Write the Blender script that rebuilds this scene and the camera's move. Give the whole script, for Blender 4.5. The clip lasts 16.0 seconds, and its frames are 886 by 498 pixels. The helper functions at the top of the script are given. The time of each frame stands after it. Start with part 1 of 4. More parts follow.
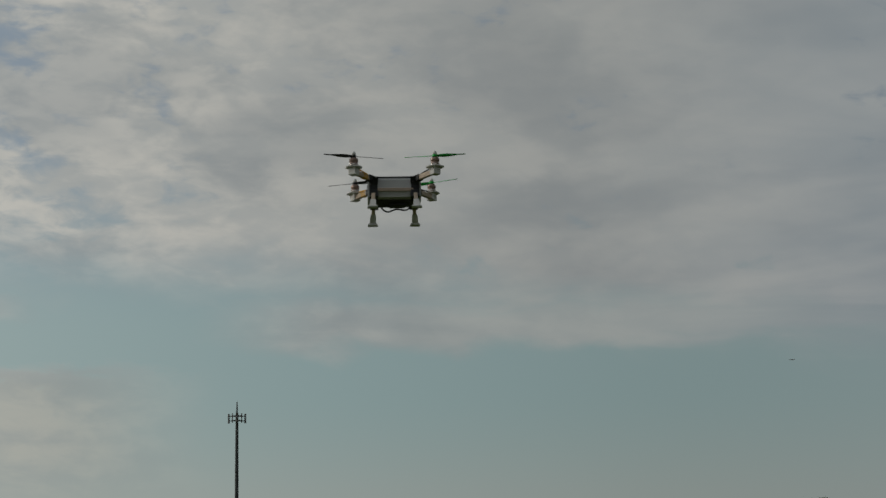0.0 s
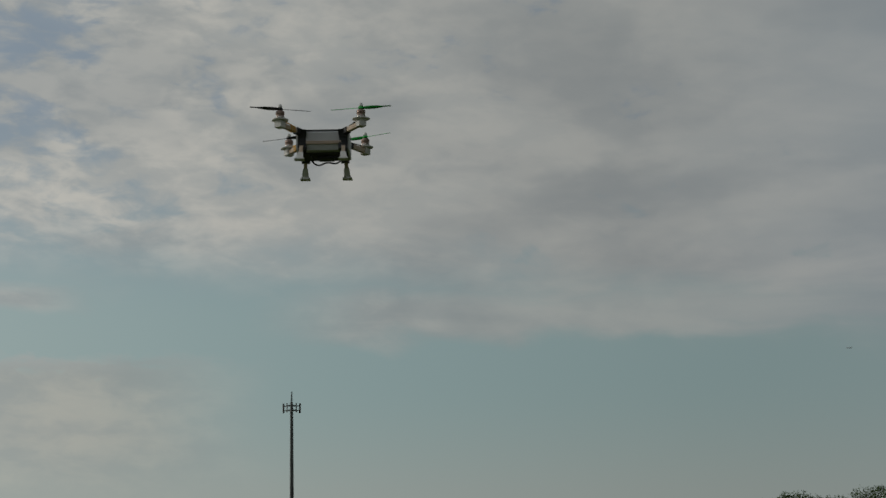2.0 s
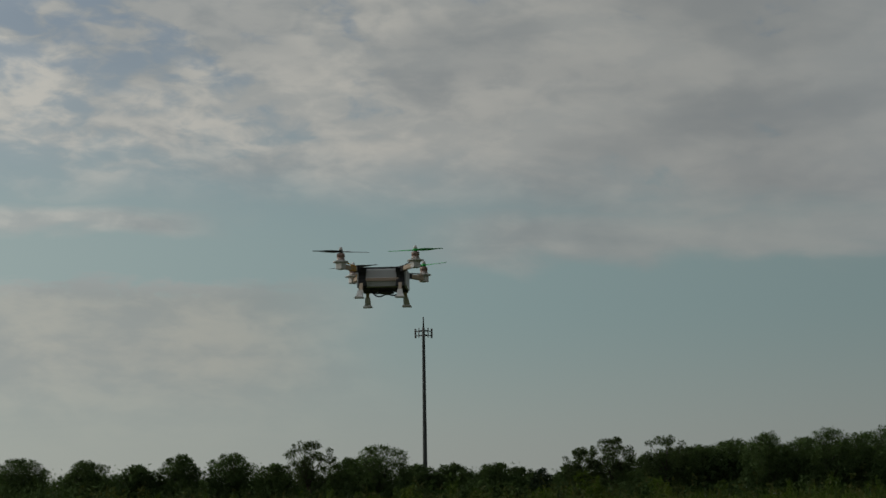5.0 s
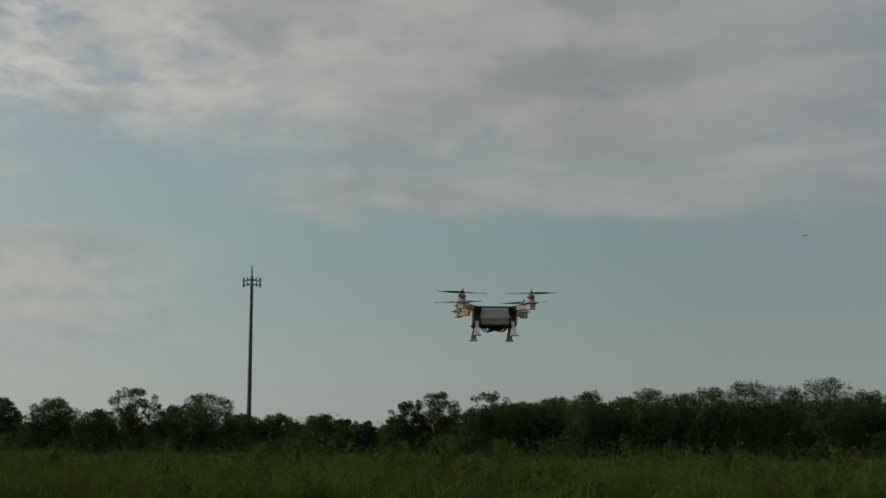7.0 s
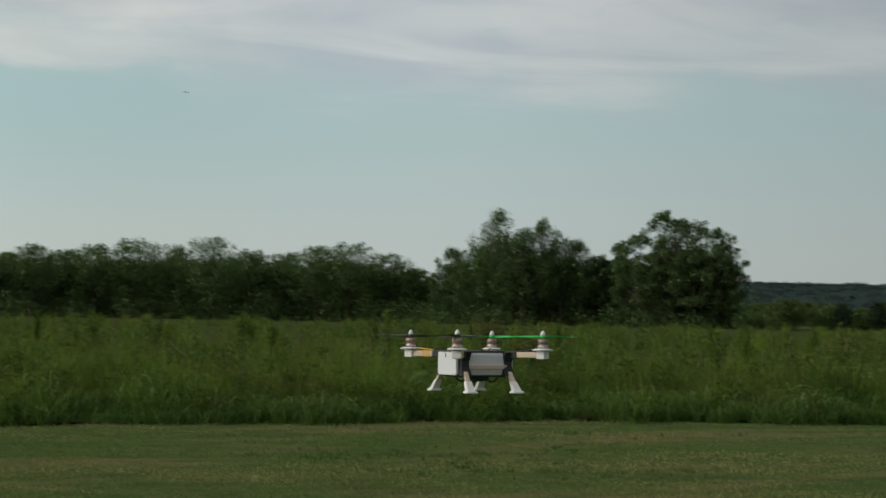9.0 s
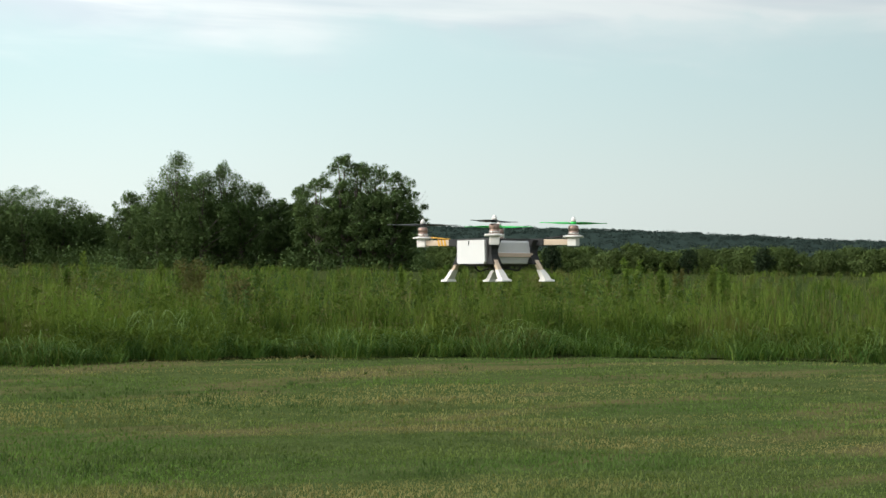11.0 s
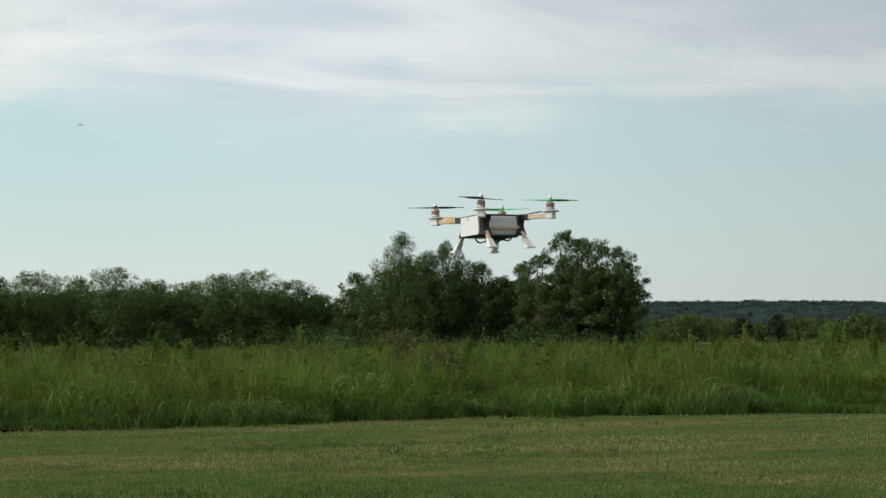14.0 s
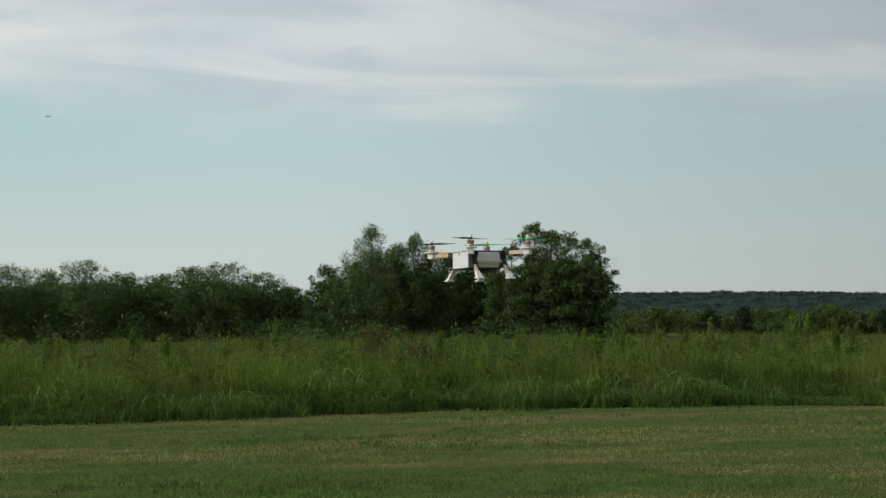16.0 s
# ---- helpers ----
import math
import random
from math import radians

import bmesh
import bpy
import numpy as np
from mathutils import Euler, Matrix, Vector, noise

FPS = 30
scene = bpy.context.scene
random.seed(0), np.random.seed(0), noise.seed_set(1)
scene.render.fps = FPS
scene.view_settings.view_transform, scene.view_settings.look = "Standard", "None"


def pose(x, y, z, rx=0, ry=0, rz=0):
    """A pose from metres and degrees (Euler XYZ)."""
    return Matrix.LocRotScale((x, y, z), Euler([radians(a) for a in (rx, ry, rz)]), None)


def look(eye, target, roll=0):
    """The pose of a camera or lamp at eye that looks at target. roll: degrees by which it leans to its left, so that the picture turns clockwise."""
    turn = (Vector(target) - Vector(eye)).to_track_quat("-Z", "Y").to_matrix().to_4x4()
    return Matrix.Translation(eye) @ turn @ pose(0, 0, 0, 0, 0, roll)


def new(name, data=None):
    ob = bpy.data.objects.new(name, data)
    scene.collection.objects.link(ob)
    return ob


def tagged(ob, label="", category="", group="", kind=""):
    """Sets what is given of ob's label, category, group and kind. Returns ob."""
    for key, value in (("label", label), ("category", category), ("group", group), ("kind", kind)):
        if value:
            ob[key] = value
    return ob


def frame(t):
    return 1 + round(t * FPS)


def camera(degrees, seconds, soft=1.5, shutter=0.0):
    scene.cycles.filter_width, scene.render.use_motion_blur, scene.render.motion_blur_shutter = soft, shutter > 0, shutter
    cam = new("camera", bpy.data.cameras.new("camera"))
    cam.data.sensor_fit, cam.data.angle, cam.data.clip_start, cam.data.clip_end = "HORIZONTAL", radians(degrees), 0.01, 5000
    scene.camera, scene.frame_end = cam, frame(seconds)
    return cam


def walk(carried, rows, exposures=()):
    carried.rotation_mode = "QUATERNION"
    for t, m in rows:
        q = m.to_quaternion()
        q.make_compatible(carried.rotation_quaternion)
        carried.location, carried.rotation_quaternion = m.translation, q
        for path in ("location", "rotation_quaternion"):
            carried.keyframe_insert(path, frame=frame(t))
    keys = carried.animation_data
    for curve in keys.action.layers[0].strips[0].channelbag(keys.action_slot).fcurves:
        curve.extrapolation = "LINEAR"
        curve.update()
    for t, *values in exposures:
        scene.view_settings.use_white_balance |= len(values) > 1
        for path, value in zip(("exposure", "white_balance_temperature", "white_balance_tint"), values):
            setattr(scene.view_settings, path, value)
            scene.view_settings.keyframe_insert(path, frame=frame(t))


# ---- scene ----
# ---- camera: seconds, place, heading (clockwise from +y), tilt and roll in degrees ----
PATH = [
    (0.0, 2.379, -0.806, 0.712, 6.302, 10.913, -1.026),
    (0.5, 2.453, -0.840, 0.661, 6.061, 10.843, -0.739),
    (1.0, 2.551, -0.835, 0.619, 6.180, 10.394, -0.408),
    (1.5, 2.661, -0.835, 0.602, 5.814, 10.387, -0.754),
    (2.0, 2.743, -0.834, 0.595, 4.477, 10.607, -1.022),
    (2.5, 2.810, -0.866, 0.560, 2.959, 11.274, -0.925),
    (3.0, 2.886, -0.902, 0.550, 1.958, 11.668, -1.008),
    (3.5, 2.963, -1.004, 0.647, 0.537, 11.988, -1.177),
    (4.0, 3.007, -1.118, 0.815, -0.032, 10.606, -0.690),
    (4.2, 3.005, -1.170, 0.885, -0.073, 9.967, -0.797),
    (6.3, 2.543, -1.586, 1.394, 1.711, 7.117, 0.107),
    (6.5, 2.403, -1.655, 1.394, 3.184, 7.207, 0.223),
    (7.0, 2.007, -1.773, 1.397, 5.790, 6.539, 0.550),
    (7.5, 1.639, -1.481, 1.471, 9.013, 6.216, 0.923),
    (8.0, 1.291, -1.085, 1.606, 13.413, 5.125, 0.787),
    (8.3, 1.109, -0.748, 1.697, 16.729, 3.953, 0.966),
    (8.5, 1.008, -0.474, 1.768, 19.012, 3.453, 0.924),
    (8.7, 0.884, -0.208, 1.845, 21.459, 2.704, 1.025),
    (9.0, 0.738, 0.206, 1.983, 26.087, 2.033, 0.989),
    (9.5, 0.441, 0.561, 2.076, 31.657, 0.381, 1.0),
    (10.0, 0.265, 0.888, 1.988, 35.752, -0.628, 0.733),
    (10.2, 0.235, 0.988, 1.950, 36.747, -0.198, 0.746),
    (12.3, -0.040, 0.180, 1.702, 35.605, 1.041, 0.308),
    (12.5, -0.012, 0.086, 1.688, 34.490, 1.071, 0.266),
    (13.0, 0.056, -0.069, 1.644, 32.470, 1.861, -0.322),
    (13.5, 0.073, -0.258, 1.573, 30.223, 1.898, -0.547),
    (14.0, 0.046, -0.374, 1.512, 29.343, 2.918, -0.533),
    (14.5, -0.014, -0.555, 1.502, 29.767, 3.256, -0.409),
    (15.0, -0.197, -0.862, 1.508, 29.702, 2.744, -0.262),
    (15.5, -0.413, -1.096, 1.566, 29.796, 2.687, -0.271),
    (16.0, -0.569, -1.275, 1.600, 30.351, 2.623, -0.673),
]
cam = camera(28.43, 16.0, soft=1.5, shutter=0.2)


def view(x, y, z, heading, tilt, roll):
    return pose(x, y, z, 0, 0, -heading) @ pose(0, 0, 0, 90 + tilt) @ pose(0, 0, 0, 0, 0, roll)


EXPOSURES = [(0.0, -0.07), (3.0, -0.17), (4.0, -0.25), (6.5, 0.0), (7.5, 0.13), (8.0, 0.29), (8.5, 0.55), (9.0, 0.9), (9.5, 1.3), (10.0, 1.8), (12.5, 1.67),
             (13.0, 1.59), (13.5, 1.52), (14.0, 1.43), (14.5, 1.31), (15.0, 1.19), (16.0, 1.18)]
walk(cam, [(r[0], view(*r[1:])) for r in PATH], exposures=EXPOSURES)


# ---- node helpers ----
class Nodes:
    def __init__(self, tree):
        self.t = tree

    def node(self, kind, **inputs):
        n = self.t.nodes.new(kind)
        for key, value in inputs.items():
            self.set(n, key, value)
        return n

    def set(self, n, key, value):
        sock = n.inputs[int(key[1:])] if key[0] == "i" and key[1:].isdigit() else n.inputs[key.replace("_", " ")]
        if isinstance(value, bpy.types.NodeSocket):
            self.t.links.new(value, sock)
        else:
            sock.default_value = value

    def calc(self, op, a, b=0.0, c=0.0, clamp=False):
        n = self.node("ShaderNodeMath", i0=a, i1=b, i2=c)
        n.operation, n.use_clamp = op, clamp
        return n.outputs[0]

    def vmath(self, op, a, b=(0, 0, 0)):
        n = self.node("ShaderNodeVectorMath", i0=a, i1=b)
        n.operation = op
        return n.outputs[0]

    def smooth(self, v, lo, hi, a=0.0, b=1.0):
        n = self.node("ShaderNodeMapRange", i0=v, i1=lo, i2=hi, i3=a, i4=b)
        n.interpolation_type = "SMOOTHSTEP"
        return n.outputs[0]

    def grain(self, vec, scale, detail=4.0, rough=0.55, distortion=0.0):
        n = self.node("ShaderNodeTexNoise", Scale=scale, Detail=detail, Roughness=rough, Distortion=distortion)
        if vec is not None:
            self.set(n, "Vector", vec)
        return n.outputs[0]

    def mix(self, f, a, b, blend="MIX"):
        n = self.t.nodes.new("ShaderNodeMix")
        n.data_type, n.blend_type = "RGBA", blend
        for i, v in ((0, f), (6, a), (7, b)):
            if isinstance(v, bpy.types.NodeSocket):
                self.t.links.new(v, n.inputs[i])
            else:
                n.inputs[i].default_value = v if i == 0 else (*v, 1.0)
        return n.outputs[2]


# ---- world: evening sky under a broken cloud deck ----
SUN_AZ, SUN_EL = -75.0, 24.0
world = bpy.data.worlds.new("sky")
scene.world = world
world.use_nodes = True
world.node_tree.nodes.clear()
w = Nodes(world.node_tree)
sky = w.node("ShaderNodeTexSky")
sky.sky_type, sky.sun_disc = "NISHITA", False
sky.sun_elevation, sky.sun_rotation = radians(SUN_EL), radians(SUN_AZ)
sky.air_density, sky.dust_density, sky.ozone_density = 1.0, 2.0, 1.0
d = w.node("ShaderNodeTexCoord").outputs["Generated"]
sep = w.node("ShaderNodeSeparateXYZ", Vector=d)
dx, dy, dz = sep.outputs
flat = w.calc("SQRT", w.calc("ADD", w.calc("MULTIPLY", dx, dx), w.calc("MULTIPLY", dy, dy)))
elev = w.calc("MULTIPLY", w.calc("ARCTAN2", dz, flat), 57.2958)
azim = w.calc("MULTIPLY", w.calc("ARCTAN2", dx, dy), 57.2958)
up = w.calc("ADD", w.calc("MAXIMUM", dz, 0.0), 0.03)
plane = w.node("ShaderNodeCombineXYZ", X=w.calc("DIVIDE", dx, up), Y=w.calc("DIVIDE", dy, up), Z=0.0).outputs[0]
slant = w.calc("ADD", elev, w.calc("MULTIPLY", azim, 0.03))
ang = w.node("ShaderNodeCombineXYZ", X=w.calc("MULTIPLY", azim, 0.72), Y=w.calc("MULTIPLY", slant, 1.6), Z=0.0).outputs[0]


def cloud_noise(shift, scale, detail, rough, twist):
    return w.grain(w.vmath("ADD", ang, (*shift, 0.0)), scale, detail, rough, twist)


def centred(v, gain):
    return w.calc("MULTIPLY", w.calc("SUBTRACT", v, 0.5), gain)


n_big = cloud_noise((0.0, 0.0), 0.11, 4.0, 0.5, 0.3)
n_tone = cloud_noise((57.0, 13.0), 0.17, 3.0, 0.5, 0.4)
n_mid = cloud_noise((31.0, 7.0), 0.36, 4.0, 0.5, 0.5)
n_puff = cloud_noise((3.0, 17.0), 0.52, 5.0, 0.55, 0.5)
n_curl = cloud_noise((9.0, 41.0), 1.15, 4.0, 0.55, 0.4)
n_veil = w.grain(w.vmath("MULTIPLY", plane, (0.7, 1.0, 1.0)), 1.1, 4.0, 0.5, 0.6)
west = w.smooth(azim, 9.0, -7.0)
# the deck: its lower edge hangs lower towards the east
edge = w.calc("ADD", w.calc("ADD", elev, centred(n_big, 4.4)), centred(n_mid, 2.8))
edge = w.calc("SUBTRACT", edge, w.calc("MULTIPLY", w.smooth(azim, 16.0, -5.0), 2.9))
deck = w.smooth(edge, 6.0, 9.4)
holes = w.calc("ADD", w.calc("MULTIPLY", n_mid, 0.65), w.calc("MULTIPLY", n_curl, 0.35))
deck = w.calc("MULTIPLY", deck, w.smooth(w.calc("SUBTRACT", holes, w.calc("MULTIPLY", w.smooth(azim, 2.0, -14.0), 0.17)), 0.27, 0.42, 0.4, 1.0))
ruffle = w.calc("ADD", elev, centred(n_mid, 1.6))
strip = w.calc("MULTIPLY", w.smooth(ruffle, 7.3, 8.1), w.smooth(ruffle, 9.9, 8.6))
strip = w.calc("MULTIPLY", strip, w.smooth(azim, -2.5, 3.0, 0.0, 0.8))
streak = w.calc("MULTIPLY", w.smooth(ruffle, 8.4, 8.9), w.smooth(ruffle, 9.8, 9.2))
streak = w.calc("MULTIPLY", streak, w.smooth(azim, -6.5, -9.5, 0.0, 0.75))
deck = w.calc("MAXIMUM", deck, w.calc("MAXIMUM", strip, streak))
# a low bank of cumulus in the west
top = w.calc("ADD", w.calc("ADD", elev, centred(n_puff, 1.6)), centred(n_curl, 1.6))
bank = w.calc("MULTIPLY", w.smooth(w.calc("ADD", azim, centred(n_big, 6.0)), -0.5, -8.0), w.smooth(top, 7.3, 6.6))
bank = w.calc("MULTIPLY", bank, w.smooth(elev, 1.0, 5.0, 0.0, 0.85))
cover = w.calc("MAXIMUM", deck, bank)
# shading inside the deck: broad grey bellies, lit lumps in the west, a smooth veil in the east
lump = w.calc("ADD", w.calc("ADD", w.calc("MULTIPLY", n_mid, 0.35), w.calc("MULTIPLY", n_puff, 0.4)), w.calc("MULTIPLY", n_curl, 0.25))
lit = w.calc("MULTIPLY", w.smooth(lump, 0.43, 0.60), w.calc("MULTIPLY_ADD", west, 0.66, 0.24))
lit = w.calc("MULTIPLY", lit, w.smooth(n_tone, 0.34, 0.56, 0.35, 1.0))
cloud = w.mix(w.smooth(n_tone, 0.36, 0.62), (0.242, 0.26, 0.263), (0.318, 0.33, 0.32))
cloud = w.mix(w.smooth(n_veil, 0.4, 0.66, 0.0, 0.5), cloud, (0.335, 0.345, 0.33))
cloud = w.mix(lit, cloud, (0.435, 0.425, 0.388))
cloud = w.mix(w.calc("MULTIPLY", w.smooth(elev, 7.6, 6.4), w.smooth(azim, 1.0, -6.0, 0.0, 0.75)), cloud, w.mix(w.smooth(lump, 0.38, 0.66), (0.245, 0.262, 0.252), (0.315, 0.313, 0.275)))
east_cloud = w.mix(w.smooth(n_veil, 0.36, 0.64), (0.285, 0.33, 0.36), (0.40, 0.425, 0.43))
cloud = w.mix(w.smooth(azim, 8.0, 26.0, 0.0, 0.85), cloud, east_cloud)
air = w.mix(w.smooth(elev, 0.0, 6.5), (0.335, 0.362, 0.342), (0.238, 0.325, 0.325))
air = w.mix(w.smooth(azim, 12.0, 30.0, 0.0, 0.7), air, w.mix(w.smooth(elev, 0.5, 7.0), (0.40, 0.455, 0.445), (0.345, 0.435, 0.44)))
air = w.mix(w.smooth(azim, 5.0, -18.0, 0.0, 0.3), air, (0.34, 0.36, 0.32))
deep = w.mix(w.smooth(elev, 8.0, 16.0), air, (0.16, 0.225, 0.30))
clear = w.mix(0.2, deep, w.mix(1.0, sky.outputs[0], (0.05, 0.05, 0.05), "MULTIPLY"))
above = w.mix(cover, clear, cloud)
# brighter towards the hidden sun
towards = w.calc("DIVIDE", w.calc("ADD", w.calc("MULTIPLY", dx, math.sin(radians(SUN_AZ))), w.calc("MULTIPLY", dy, math.cos(radians(SUN_AZ)))), w.calc("MAXIMUM", flat, 0.3))
glow = w.calc("POWER", 2.0, w.calc("MULTIPLY_ADD", towards, 1.15, -0.18))
above = w.mix(1.0, above, w.node("ShaderNodeCombineXYZ", X=glow, Y=glow, Z=glow).outputs[0], "MULTIPLY")
below = w.mix(w.smooth(elev, -2.0, 0.0), (0.05, 0.07, 0.03), above)
bg = w.node("ShaderNodeBackground", Color=below, Strength=1.0)
w.t.links.new(bg.outputs[0], w.node("ShaderNodeOutputWorld").inputs[0])

sun = new("sun", bpy.data.lights.new("sun", "SUN"))
sun.data.energy, sun.data.angle, sun.data.color = 0.75, radians(12), (1.0, 0.93, 0.82)
sun.matrix_world = look((0, 0, 0), (-math.sin(radians(SUN_AZ)) * math.cos(radians(SUN_EL)),
                                    -math.cos(radians(SUN_AZ)) * math.cos(radians(SUN_EL)), -math.sin(radians(SUN_EL))))


# ---- materials ----
def material(name, build):
    m = bpy.data.materials.new(name)
    m.use_nodes = True
    m.node_tree.nodes.clear()
    n = Nodes(m.node_tree)
    out = n.node("ShaderNodeOutputMaterial")
    shader = build(n)
    n.t.links.new(shader, out.inputs[0])
    return m


def bsdf(n, color, rough=0.7, metal=0.0, bump=None, strength=0.3, dist=0.01, spec=0.4):
    b = n.node("ShaderNodeBsdfPrincipled", Roughness=rough, Metallic=metal)
    n.set(b, "Specular_IOR_Level", spec)
    n.set(b, "Base_Color", color if isinstance(color, bpy.types.NodeSocket) else (*color, 1.0))
    if bump is not None:
        n.set(b, "Normal", n.node("ShaderNodeBump", Strength=strength, Distance=dist, Height=bump).outputs[0])
    return b.outputs[0]


def foliage(name, dark, light, tint, scale=0.5, through_light=0.25, dry=None, dry_from=0.58, spec=0.2, depth=0.6, rust=None):
    """Leaf or blade material: every piece a shade of its own, with drifts of colour over the patch."""
    def build(n):
        geo = n.node("ShaderNodeNewGeometry")
        p = geo.outputs["Position"]
        c = n.mix(geo.outputs["Random Per Island"], dark, light)
        c = n.mix(n.smooth(n.grain(p, scale, 4.0), 0.38, 0.66), c, tint)
        c = n.mix(n.smooth(n.grain(p, scale * 4.3, 3.0), 0.36, 0.62, depth, 0.0), c, dark)
        if rust:
            drift = n.grain(n.vmath("MULTIPLY", p, (0.45, 0.2, 0.35)), 1.0, 4.0, 0.6, 0.4)
            c = n.mix(n.smooth(drift, 0.54, 0.68, 0.0, 0.75), c, rust)
            lush = n.grain(n.vmath("ADD", n.vmath("MULTIPLY", p, (0.3, 0.13, 0.2)), (17.0, 3.0, 8.0)), 1.0, 3.0, 0.55, 0.3)
            c = n.mix(n.smooth(lush, 0.52, 0.66, 0.0, 0.6), c, light)
            c = n.mix(n.smooth(lush, 0.46, 0.32, 0.0, 0.6), c, dark)
        if dry:
            cp, sp = math.cos(radians(30)), math.sin(radians(30))
            u = n.node("ShaderNodeVectorMath", i0=p, i1=(cp * 0.13, -sp * 0.13, 0))
            v = n.node("ShaderNodeVectorMath", i0=p, i1=(sp * 0.33, cp * 0.33, 0))
            u.operation = v.operation = "DOT_PRODUCT"
            band = n.node("ShaderNodeCombineXYZ", X=u.outputs["Value"], Y=v.outputs["Value"], Z=0.0).outputs[0]
            c = n.mix(n.smooth(n.grain(n.vmath("ADD", band, (11.0, 5.0, 0.0)), 1.5, 3.0, 0.5, 0.3), 0.52, 0.6, 0.0, 0.6), c, (0.062, 0.125, 0.03))
            c = n.mix(n.smooth(n.grain(band, 1.0, 5.0, 0.62, 0.3), dry_from - 0.05, dry_from + 0.06, 0.0, 0.85), c, dry)
            weedy = n.grain(n.vmath("MULTIPLY", n.vmath("ADD", band, (4.0, 23.0, 0.0)), (2.4, 1.5, 1.0)), 1.0, 6.0, 0.7, 0.6)
            c = n.mix(n.smooth(weedy, 0.53, 0.62, 0.0, 0.65), c, (0.046, 0.07, 0.028))
        b = bsdf(n, c, 0.65, spec=spec)
        t = n.node("ShaderNodeBsdfTranslucent", Color=n.mix(1.0, c, (0.95, 1.0, 0.55), "MULTIPLY"))
        return n.node("ShaderNodeMixShader", i0=through_light, i1=b, i2=t.outputs[0]).outputs[0]
    return material(name, build)


def mottled(name, a, b, scale=30.0, rough=0.6, metal=0.0, bump=0.15, spec=0.4, stretch=(1, 1, 1)):
    def build(n):
        p = n.vmath("MULTIPLY", n.node("ShaderNodeTexCoord").outputs["Object"], stretch)
        v = n.grain(p, scale, 6.0, 0.6)
        big = n.grain(p, scale * 0.17, 3.0)
        c = n.mix(n.calc("ADD", n.calc("MULTIPLY", v, 0.6), n.calc("MULTIPLY", big, 0.4)), a, b)
        return bsdf(n, c, n.smooth(big, 0.3, 0.7, max(rough - 0.12, 0.05), min(rough + 0.12, 1.0)), metal, v, bump, 0.004, spec)
    return material(name, build)


def ground_build(n):
    p = n.node("ShaderNodeTexCoord").outputs["Object"]
    mow = n.vmath("MULTIPLY", p, (0.14, 0.4, 1.0))
    patch = n.grain(mow, 1.3, 5.0, 0.6, 0.3)
    mid = n.grain(p, 1.7, 5.0, 0.65)
    fine = n.grain(p, 28.0, 6.0, 0.7)
    c = n.mix(n.smooth(mid, 0.35, 0.68), (0.062, 0.088, 0.027), (0.092, 0.118, 0.042))
    c = n.mix(n.smooth(patch, 0.50, 0.62, 0.0, 0.8), c, (0.15, 0.125, 0.06))
    c = n.mix(n.smooth(fine, 0.35, 0.7, 0.35, 0.0), c, (0.03, 0.045, 0.014))
    return bsdf(n, c, 1.0, 0.0, fine, 0.6, 0.04, 0.0)


M_GROUND = material("mown_grass_ground", ground_build)
M_LAWN = foliage("lawn_blades", (0.088, 0.122, 0.033), (0.167, 0.213, 0.066), (0.107, 0.184, 0.039), 0.22, 0.3, (0.260, 0.227, 0.097), 0.53, spec=0.03, depth=0.4)
M_EDGE = foliage("edge_grass", (0.035, 0.084, 0.016), (0.138, 0.224, 0.048), (0.086, 0.157, 0.029), 0.5, 0.3, spec=0.08, depth=0.85)
M_TALL = foliage("tall_grass", (0.031, 0.069, 0.010), (0.157, 0.225, 0.039), (0.133, 0.176, 0.033), 0.33, 0.33, spec=0.08, depth=0.7, rust=(0.121, 0.102, 0.041))
M_STALK = foliage("stalk_leaves", (0.036, 0.068, 0.018), (0.095, 0.14, 0.04), (0.06, 0.10, 0.028), 0.4, 0.25, spec=0.06)
M_FORB = foliage("broad_leaves", (0.049, 0.081, 0.015), (0.103, 0.140, 0.030), (0.076, 0.113, 0.022), 0.5, 0.4, spec=0.04)
M_HEAD = foliage("seed_heads", (0.078, 0.087, 0.024), (0.138, 0.141, 0.048), (0.102, 0.117, 0.033), 0.4, 0.25, spec=0.1)
M_ARCH = foliage("arching_blades", (0.090, 0.153, 0.036), (0.180, 0.252, 0.081), (0.144, 0.216, 0.054), 0.5, 0.3)
M_TALLDRY = foliage("dry_grass_stems", (0.07, 0.072, 0.026), (0.13, 0.118, 0.045), (0.10, 0.092, 0.034), 0.3, spec=0.03)
M_SOIL = mottled("field_soil", (0.03, 0.042, 0.014), (0.06, 0.075, 0.026), 2.0, 1.0, spec=0.0)
M_LEAF = foliage("tree_leaves", (0.095, 0.15, 0.058), (0.13, 0.192, 0.074), (0.115, 0.178, 0.066), 0.12, 0.25, spec=0.03, depth=0.35)
M_LEAF2 = foliage("light_tree_leaves", (0.08, 0.12, 0.05), (0.12, 0.16, 0.07), (0.10, 0.145, 0.058), 0.12, 0.25, spec=0.03, depth=0.35)
M_CEDAR = foliage("cedar_needles", (0.026, 0.047, 0.026), (0.052, 0.078, 0.039), (0.039, 0.060, 0.029), 0.3, 0.05, spec=0.03)
M_BUSH = foliage("bush_leaves", (0.086, 0.129, 0.044), (0.148, 0.196, 0.071), (0.114, 0.166, 0.053), 0.1, 0.2, spec=0.02, depth=0.35)
# far ridge: the blue of distance haze is mixed into the leaf colour
M_HILL = foliage("hazed_far_leaves", (0.027, 0.041, 0.036), (0.038, 0.055, 0.047), (0.033, 0.049, 0.042), 0.02, 0.0, spec=0.0, depth=0.3)
